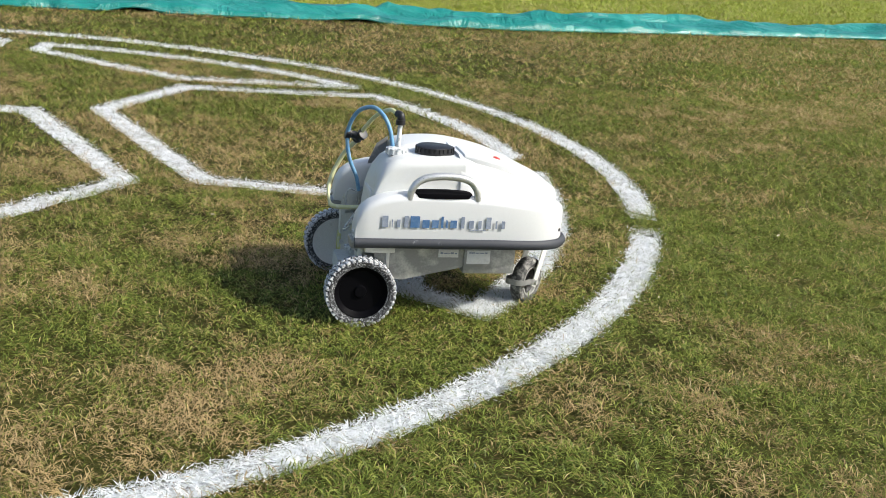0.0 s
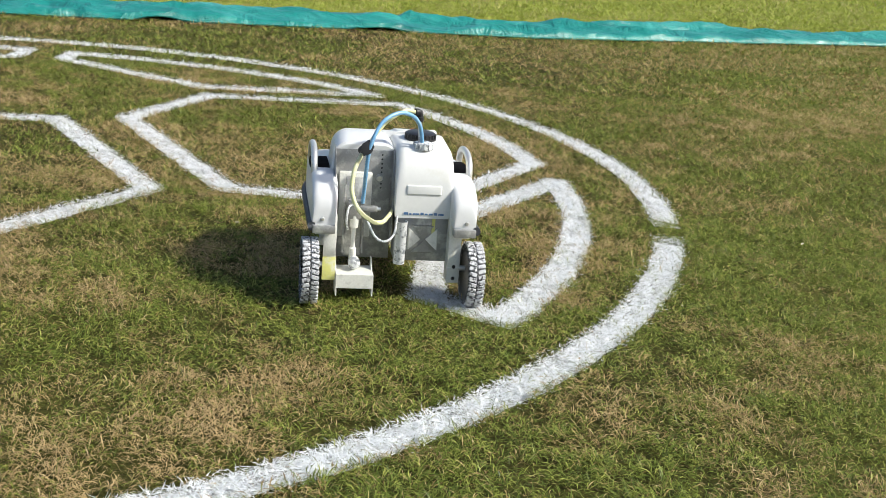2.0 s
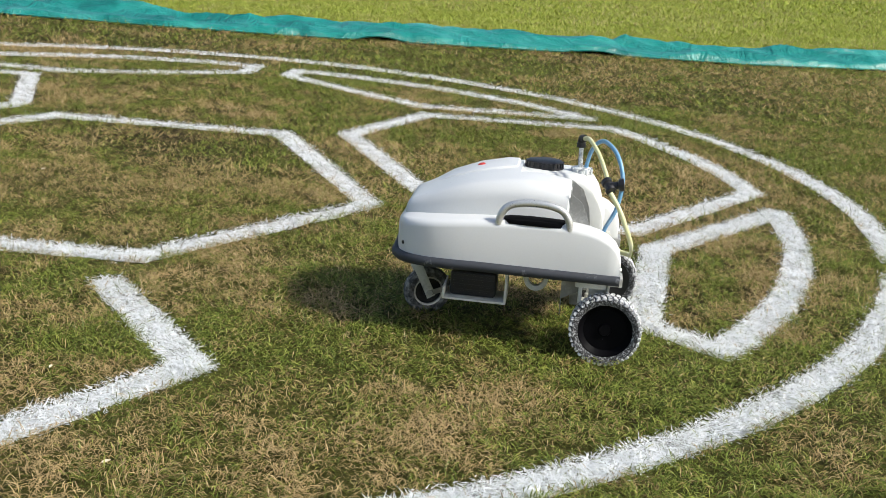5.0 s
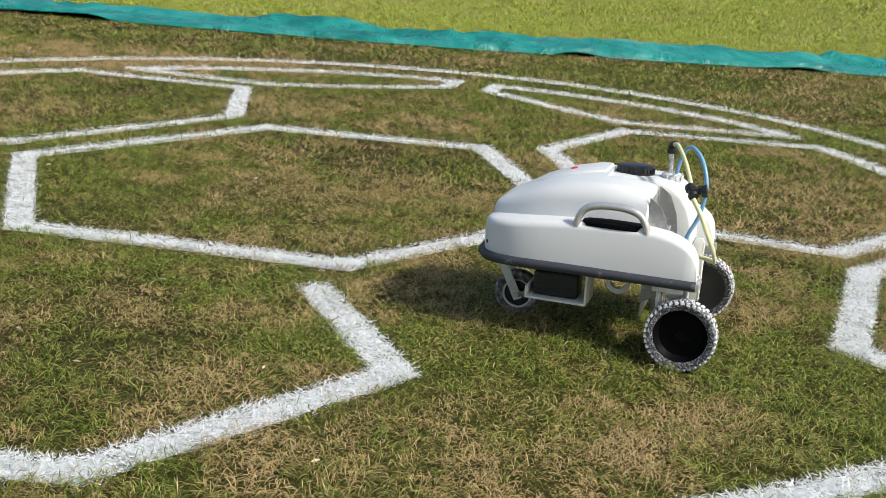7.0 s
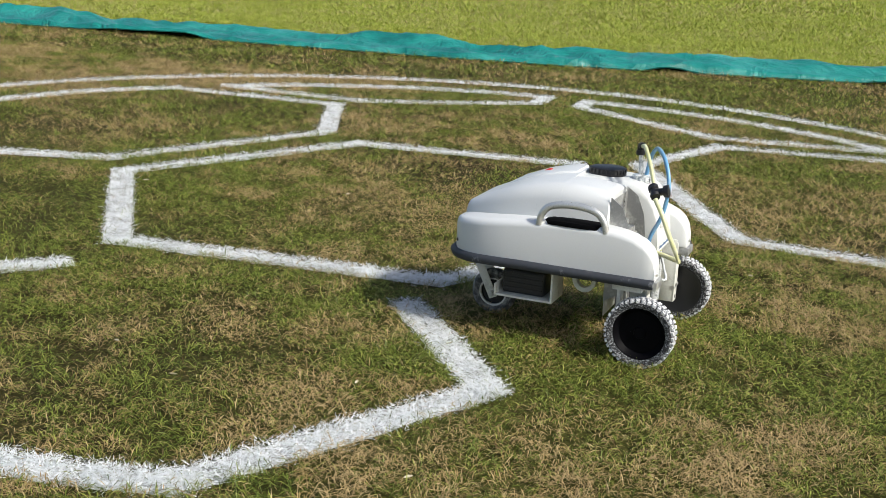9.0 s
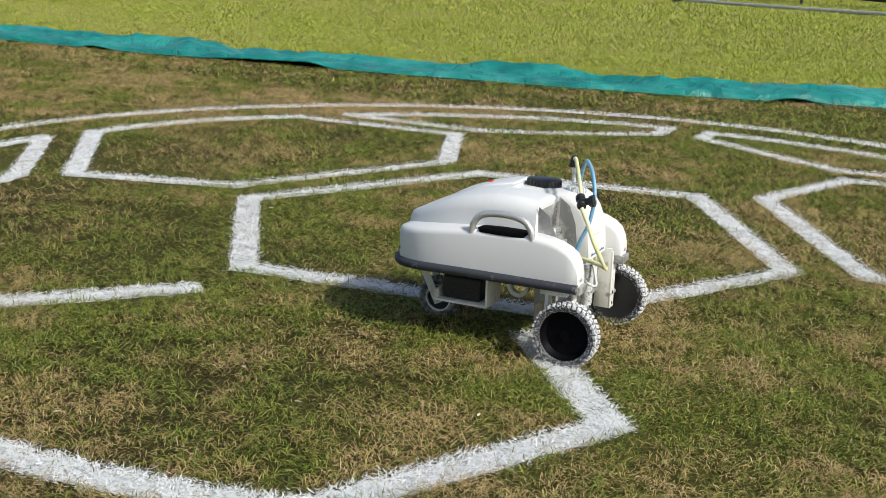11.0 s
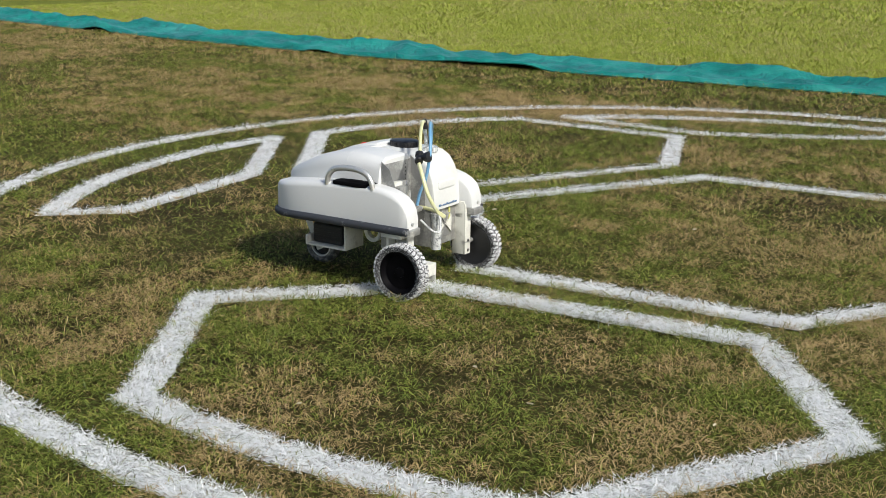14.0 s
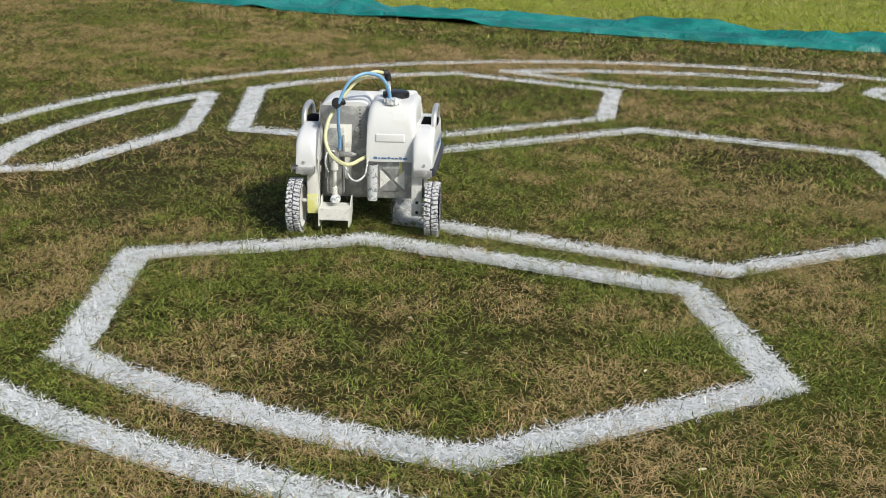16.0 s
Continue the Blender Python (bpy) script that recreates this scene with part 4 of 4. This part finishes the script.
    tb = lathe([(0.020, 0.0), (0.022, 0.004), (0.024, 0.148), (0.026, 0.152), (0.022, 0.152), (0.019, 0.02)], 24, m=Matrix.Translation((0.032, -0.030, 0.124)))
    lathe([(0, 0.0), (0.021, 0.0), (0.021, 0.006), (0, 0.006)], 24, tb, Matrix.Translation((0.032, -0.030, 0.122)))
    part("holder_tube", tb, CLEAR, bot, "milky open holder tube")

    # underside: keel, control box and battery bracket
    part("floor_pan", box(0.15, 0.66, -0.26, 0.26, 0.236, 0.256, 0.004), ALU, bot)
    for y in (-0.254,):
        keel = bmesh.new()
        prof3 = [(0.04, 0.245), (0.04, 0.135), (0.14, 0.125), (0.365, 0.170), (0.365, 0.245)]
        f0 = [keel.verts.new((x, y, z)) for x, z in prof3]
        f1 = [keel.verts.new((x, y + 0.005, z)) for x, z in prof3]
        keel.faces.new(f0)
        keel.faces.new(f1)
        for k in range(5):
            keel.faces.new((f0[k], f0[(k + 1) % 5], f1[(k + 1) % 5], f1[k]))
        part("keel_plate", keel, ALU, bot, smooth=False)
    part("control_box", box(0.365, 0.556, -0.262, -0.06, 0.150, 0.240, 0.004), ALU, bot, "aluminium control box under the shell")
    st = part("sticker", box(0.376, 0.462, -0.2645, -0.2625, 0.185, 0.232, 0.0005), STICKER, bot, "white paper sticker with tiny print")
    bars([0.02, 0.012, 0.016, 0.010], 0.004, 0.003, INK, bot, "", Matrix.Translation((0.384, -0.2650, 0.222)), "sticker_print")
    part("sticker", box(0.270, 0.345, -0.2575, -0.2548, 0.205, 0.232, 0.0005), STICKER, bot)
    bars([0.010, 0.012, 0.004, 0.012, 0.008], 0.006, 0.004, INK, bot, "", Matrix.Translation((0.277, -0.2580, 0.217)), "sticker_print")
    br = box(0.352, 0.57, 0.09, 0.222, 0.118, 0.125, 0.001)
    box(0.345, 0.353, 0.09, 0.222, 0.118, 0.236, 0.001, br)
    box(0.565, 0.572, 0.09, 0.222, 0.118, 0.160, 0.001, br)
    part("battery_bracket", br, COATED, bot, "folded white metal battery bracket")
    bat = box(0.385, 0.550, 0.095, 0.198, 0.127, 0.215, 0.012, None, None, 3)
    part("battery", bat, BLACK, bot, "black ribbed battery pack")
    for k in range(4):
        part("battery_rib", box(0.392, 0.543, 0.1985, 0.2015, 0.145 + 0.018 * k, 0.152 + 0.018 * k, 0.001), BLACK, bot)
    part("hose_reel", lathe([(0.030, -0.012), (0.046, -0.014), (0.046, 0.014), (0.030, 0.012)], 28, m=Matrix.Translation((0.245, 0.14, 0.205)) @ Matrix.Rotation(radians(90), 4, "X"), closed=True), COATED, bot)

    # hoses
    part("blue_hose", tube([(0.135, -0.098, 0.560), (0.122, -0.085, 0.620), (0.100, -0.052, 0.660), (0.070, 0.012, 0.674), (0.028, 0.085, 0.645), (0.002, 0.128, 0.572), (0.012, 0.138, 0.480), (0.045, 0.138, 0.400), (0.058, 0.140, 0.340)], 0.0075, 8, 12), BLUE_HOSE, bot, "pale blue translucent hose")
    part("yellow_hose", tube([(0.150, -0.066, 0.668), (0.130, -0.02, 0.672), (0.095, 0.055, 0.640), (0.065, 0.110, 0.590), (0.050, 0.138, 0.555)], 0.0075, 8, 12), YELLOW_HOSE, bot, "pale yellow hose from the elbow to the tap")
    part("yellow_hose", tube([(0.040, 0.155, 0.530), (0.002, 0.181, 0.480), (-0.032, 0.189, 0.410), (-0.054, 0.165, 0.345), (-0.058, 0.115, 0.302), (-0.038, 0.070, 0.293), (0.040, 0.030, 0.300), (0.125, 0.006, 0.300)], 0.0085, 8, 12), YELLOW_HOSE, bot, "pale yellow hose looping down to the tank")
    part("thin_hose", tube([(0.055, 0.118, 0.270), (0.012, 0.085, 0.225), (-0.004, 0.045, 0.215), (0.012, 0.008, 0.240), (0.035, -0.004, 0.300)], 0.005, 8, 10), CLEAR, bot)
    part("thin_hose", tube([(0.060, 0.165, 0.330), (0.030, 0.190, 0.330), (0.020, 0.198, 0.280), (0.050, 0.190, 0.240)], 0.004, 8, 8), CLEAR, bot)
    tap = lathe([(0, -0.022), (0.017, -0.022), (0.019, -0.012), (0.014, -0.008), (0.014, 0.010), (0.019, 0.014), (0.019, 0.028), (0, 0.030)], 22, m=Matrix.Translation((0.048, 0.142, 0.548)) @ Matrix.Rotation(radians(55), 4, "X") @ Matrix.Rotation(radians(25), 4, "Y"))
    lathe([(0, 0), (0.013, 0), (0.013, 0.03), (0.020, 0.032), (0.022, 0.050), (0, 0.052)], 22, tap, Matrix.Translation((0.045, 0.142, 0.550)) @ Matrix.Rotation(radians(-78), 4, "Y"))
    part("tap", tap, BLACK, bot, "black plastic hose tap")

    # the flank's printed mark as plain bars: a thin, a bold and a thin group
    for x, widths, height, gap, ink, label in (
            (0.051, [0.020, 0.003, 0.012, 0.014], 0.044, 0.013, INK, "thin blue-grey printed bars on the white flank"),
            (0.146, [0.034, 0.026, 0.024, 0.008, 0.007, 0.024], 0.044, 0.0095, INK_BLUE, "bold blue printed bars on the white flank"),
            (0.332, [0.013, 0.018, 0.012, 0.018, 0.006, 0.012], 0.044, 0.0165, INK, "thin blue-grey printed bars on the white flank")):
        bars(widths, height, gap, ink, bot, label, Matrix.Translation((x, -0.3035, 0.322)), "side_print")
    part("side_print", box(0.365, 0.425, -0.3041, -0.3029, 0.3145, 0.3175, 0), INK, bot, smooth=False)

    # final proportions: shell, then tank with its fittings, then hoses
    tanked = {"paint_tank", "tank_grip", "filler_cap", "bottle_cap", "stand_pipe", "elbow_fitting", "tank_print"}
    hosed = {"blue_hose", "yellow_hose", "tap", "thin_hose"}
    heights = ((0.0, 0.010), (0.066, 0.087), (0.25, 0.270), (0.30, 0.320), (0.44, 0.443), (0.55, 0.551), (0.70, 0.700))
    for ob in bot.children:
        kind = ob.name.split(".")[0]
        if kind in tanked:
            lengths = ((0.04, 0.030), (0.12, 0.098), (0.30, 0.275), (0.345, 0.342))
        elif kind in hosed:
            lengths = ((-0.06, -0.066), (0.05, 0.036), (0.16, 0.137))
        else:
            lengths = ((-0.06, -0.053), (-0.035, -0.028), (0.14, 0.145), (0.392, 0.374), (0.722, 0.683), (0.78, 0.734))
        slide = 0.0 if kind not in hosed else 0.024
        for vert in ob.data.vertices:
            c = ob.matrix_basis @ vert.co
            x = float(np.interp(c.x, *zip(*lengths)))
            y = c.y * 0.958 - slide * max(0.0, min(1.0, (c.y + 0.06) / 0.18))
            vert.co = (x, y, float(np.interp(c.z, *zip(*heights))))
        ob.matrix_basis = Matrix()
    return bot


ROBOT = build_robot()
WHEEL_LEFT, WHEEL_RIGHT = build_wheel(1, ROBOT), build_wheel(-1, ROBOT)
CASTER = build_caster(ROBOT)


# ---- far goal frame ----
def build_goal():
    g = new("goal_frame")
    tagged(g, "grey goal frame pipe lying on far grass with a net", "goal")
    part("ground_pipe", tube([(-9.8, 30.0, 0.06), (-7.4, 29.5, 0.05), (-4.9, 29.0, 0.06), (-2.0, 28.4, 0.05)], 0.05, 6, 12), PIPE, g)
    part("corner_foot", tube([(-9.75, 30.0, 0.16), (-9.95, 29.45, 0.05)], 0.05, 2, 10), BLACK, g)
    part("corner_post", tube([(-9.8, 30.0, 0.02), (-9.75, 30.1, 0.75)], 0.05, 2, 10), PIPE, g)
    part("net_bar", tube([(-9.5, 33.0, 0.62), (-7.5, 32.7, 0.34), (-4.5, 32.2, 0.22), (-1.5, 31.6, 0.22)], 0.06, 6, 10), BLACK, g)
    for x in (-7.6, -5.3, -3.0):
        y = float(np.interp(x, [-9.5, -7.5, -4.5, -1.5], [33.0, 32.7, 32.2, 31.6]))
        part("bar_foot", tube([(x, y, 0.30), (x + 0.02, y - 0.05, 0.0)], 0.04, 2, 8), BLACK, g)
    net = bmesh.new()
    for k in range(56):
        x = -9.2 + 7.6 * k / 55
        y = float(np.interp(x, [-9.5, -7.5, -4.5, -1.5], [33.0, 32.7, 32.2, 31.6]))
        z = float(np.interp(x, [-9.5, -7.5, -4.5, -1.5], [0.62, 0.34, 0.22, 0.22]))
        tube([(x, y, z), (x, y + 0.7, 1.9)], 0.012, 1, 4, net)
    for k in range(12):
        tube([(-9.2, 33.05 + 0.06 * k, 0.55 + 0.12 * k), (-5.4, 32.45 + 0.06 * k, 0.34 + 0.12 * k), (-1.6, 31.7 + 0.06 * k, 0.30 + 0.12 * k)], 0.012, 1, 4, net)
    part("net", net, CORD, g, "pale knotted goal net", smooth=False)
    return g


build_goal()


# ---- small litter on the grass ----
def build_leaf(x, y, s, turn):
    b = bmesh.new()
    half = [(0, 0), (0.25, 0.16), (0.55, 0.20), (0.85, 0.10), (1.0, 0)]
    top = [b.verts.new((s * u, s * w, 0.004 + 0.25 * s * w)) for u, w in half]
    low = [b.verts.new((s * u, -s * w, 0.004 + 0.2 * s * w)) for u, w in half[1:-1]]
    mid = [top[0]] + [b.verts.new((s * u, 0, 0.001)) for u, _ in half[1:-1]] + [top[-1]]
    for k in range(4):
        for row in (top, [top[0]] + low + [top[-1]]):
            q = []
            for vtx in (mid[k], mid[k + 1], row[k + 1], row[k]):
                if vtx not in q:
                    q.append(vtx)
            if len(q) > 2:
                b.faces.new(q)
    ob = part("fallen_leaf", b, LEAF)
    ob.matrix_world = pose(x, y, 0.03, 8, -6, turn)
    return tagged(ob, "small dry pale leaf lying on the grass", "leaf", "fallen leaves")


r = random.Random(5)
for x, y in [(-2.75, 2.35), (-2.55, 2.95), (-0.85, 4.85), (0.1, 3.2), (1.35, 6.9), (-3.9, 4.9), (-1.7, 3.0), (-2.2, 2.8), (0.9, 4.2), (-4.4, 3.6), (-2.9, 5.2), (1.6, 5.2), (-1.3, 2.5), (-5.0, 6.0)]:
    build_leaf(x, y, r.uniform(0.018, 0.032), r.uniform(0, 360))


# ---- what moves ----
# seconds, x, y and heading of the robot
DRIVE = [(0.0, -0.230, 4.052, 12.7), (0.5, -0.195, 4.056, 34.5), (1.0, -0.179, 4.070, 57.5), (1.5, -0.168, 4.071, 78.6), (2.0, -0.160, 4.064, 99.6), (2.5, -0.150, 4.050, 119.9),
         (3.0, -0.140, 4.037, 139.0), (3.5, -0.129, 4.027, 157.8), (3.8, -0.130, 4.023, 168.0), (4.2, -0.136, 4.018, 178.0), (4.7, -0.150, 4.012, 182.6), (5.3, -0.200, 4.004, 183.6),
         (5.8, -0.290, 3.997, 183.4), (6.0, -0.336, 3.994, 183.1), (6.5, -0.455, 3.986, 182.3), (7.0, -0.564, 3.977, 181.4), (7.5, -0.671, 3.970, 180.8), (8.0, -0.780, 3.963, 180.5),
         (8.5, -0.890, 3.958, 180.4), (9.2, -1.050, 3.952, 180.6), (9.8, -1.195, 3.946, 181.0), (10.3, -1.320, 3.940, 181.6), (10.5, -1.384, 3.937, 182.0), (11.0, -1.705, 3.918, 183.4),
         (11.5, -2.105, 3.868, 183.9), (12.0, -2.506, 3.822, 184.3), (12.5, -2.890, 3.772, 184.9), (13.0, -3.254, 3.733, 186.0), (13.3, -3.298, 3.722, 186.2), (13.5, -3.303, 3.720, 186.2),
         (14.0, -3.306, 3.720, 185.9), (14.5, -3.310, 3.718, 184.0), (15.0, -3.349, 3.715, 158.8), (15.5, -3.366, 3.718, 131.2), (16.0, -3.375, 3.730, 121.9)]


def drive_at(t):
    return smooth_table(DRIVE, t)


def motions():
    walk(ROBOT, [(t, pose(x, y, 0, 0, 0, h)) for t, x, y, h in DRIVE])
    # wheels roll with the ground under them
    times = [k * 0.1 for k in range(161)]
    turn_l = turn_r = 0.0
    rows_l, rows_r = [], []
    last = drive_at(0.0)
    for t in times:
        x, y, h = drive_at(t)
        a = radians((h + last[2]) / 2)
        ahead = (x - last[0]) * math.cos(a) + (y - last[1]) * math.sin(a)
        spin = radians(h - last[2]) * 0.287
        turn_l += math.degrees((ahead - spin) / 0.12)
        turn_r += math.degrees((ahead + spin) / 0.12)
        rows_l.append((t, pose(0, 0.287, 0.12, 0, turn_l, 0)))
        rows_r.append((t, pose(0, -0.287, 0.12, 0, turn_r, 0)))
        last = (x, y, h)
    walk(WHEEL_LEFT, rows_l)
    walk(WHEEL_RIGHT, rows_r)
    # the caster swivels: sideways while the robot spins, in line while it drives
    swivel = [(0, 45), (0.5, 88), (1.5, 91), (3.4, 92), (4.2, 62), (5.2, 14), (6.0, 2), (10.5, 0), (13.2, 2), (14.5, 0), (15.0, -40), (15.5, -70), (16.0, -80)]
    walk(CASTER, [(t, pose(0.695, 0.0, 0.0845, 0, 0, s) @ pose(-0.080, 0, 0)) for t, s in swivel])
    # sprayed paint comes up where the nozzle has passed
    for ob, a, b in STRIPS:
        mid = (a[0] + b[0]) / 2
        t = next((k * 0.02 for k in range(530, 670) if drive_at(k * 0.02)[0] + 0.045 < mid), 13.2)
        home, sunk = pose(a[0], a[1], 0.014), pose(a[0], a[1], -0.09)
        walk(ob, [(0.0, sunk), (t - 0.1, sunk), (t, home), (16.0, home)])


motions()
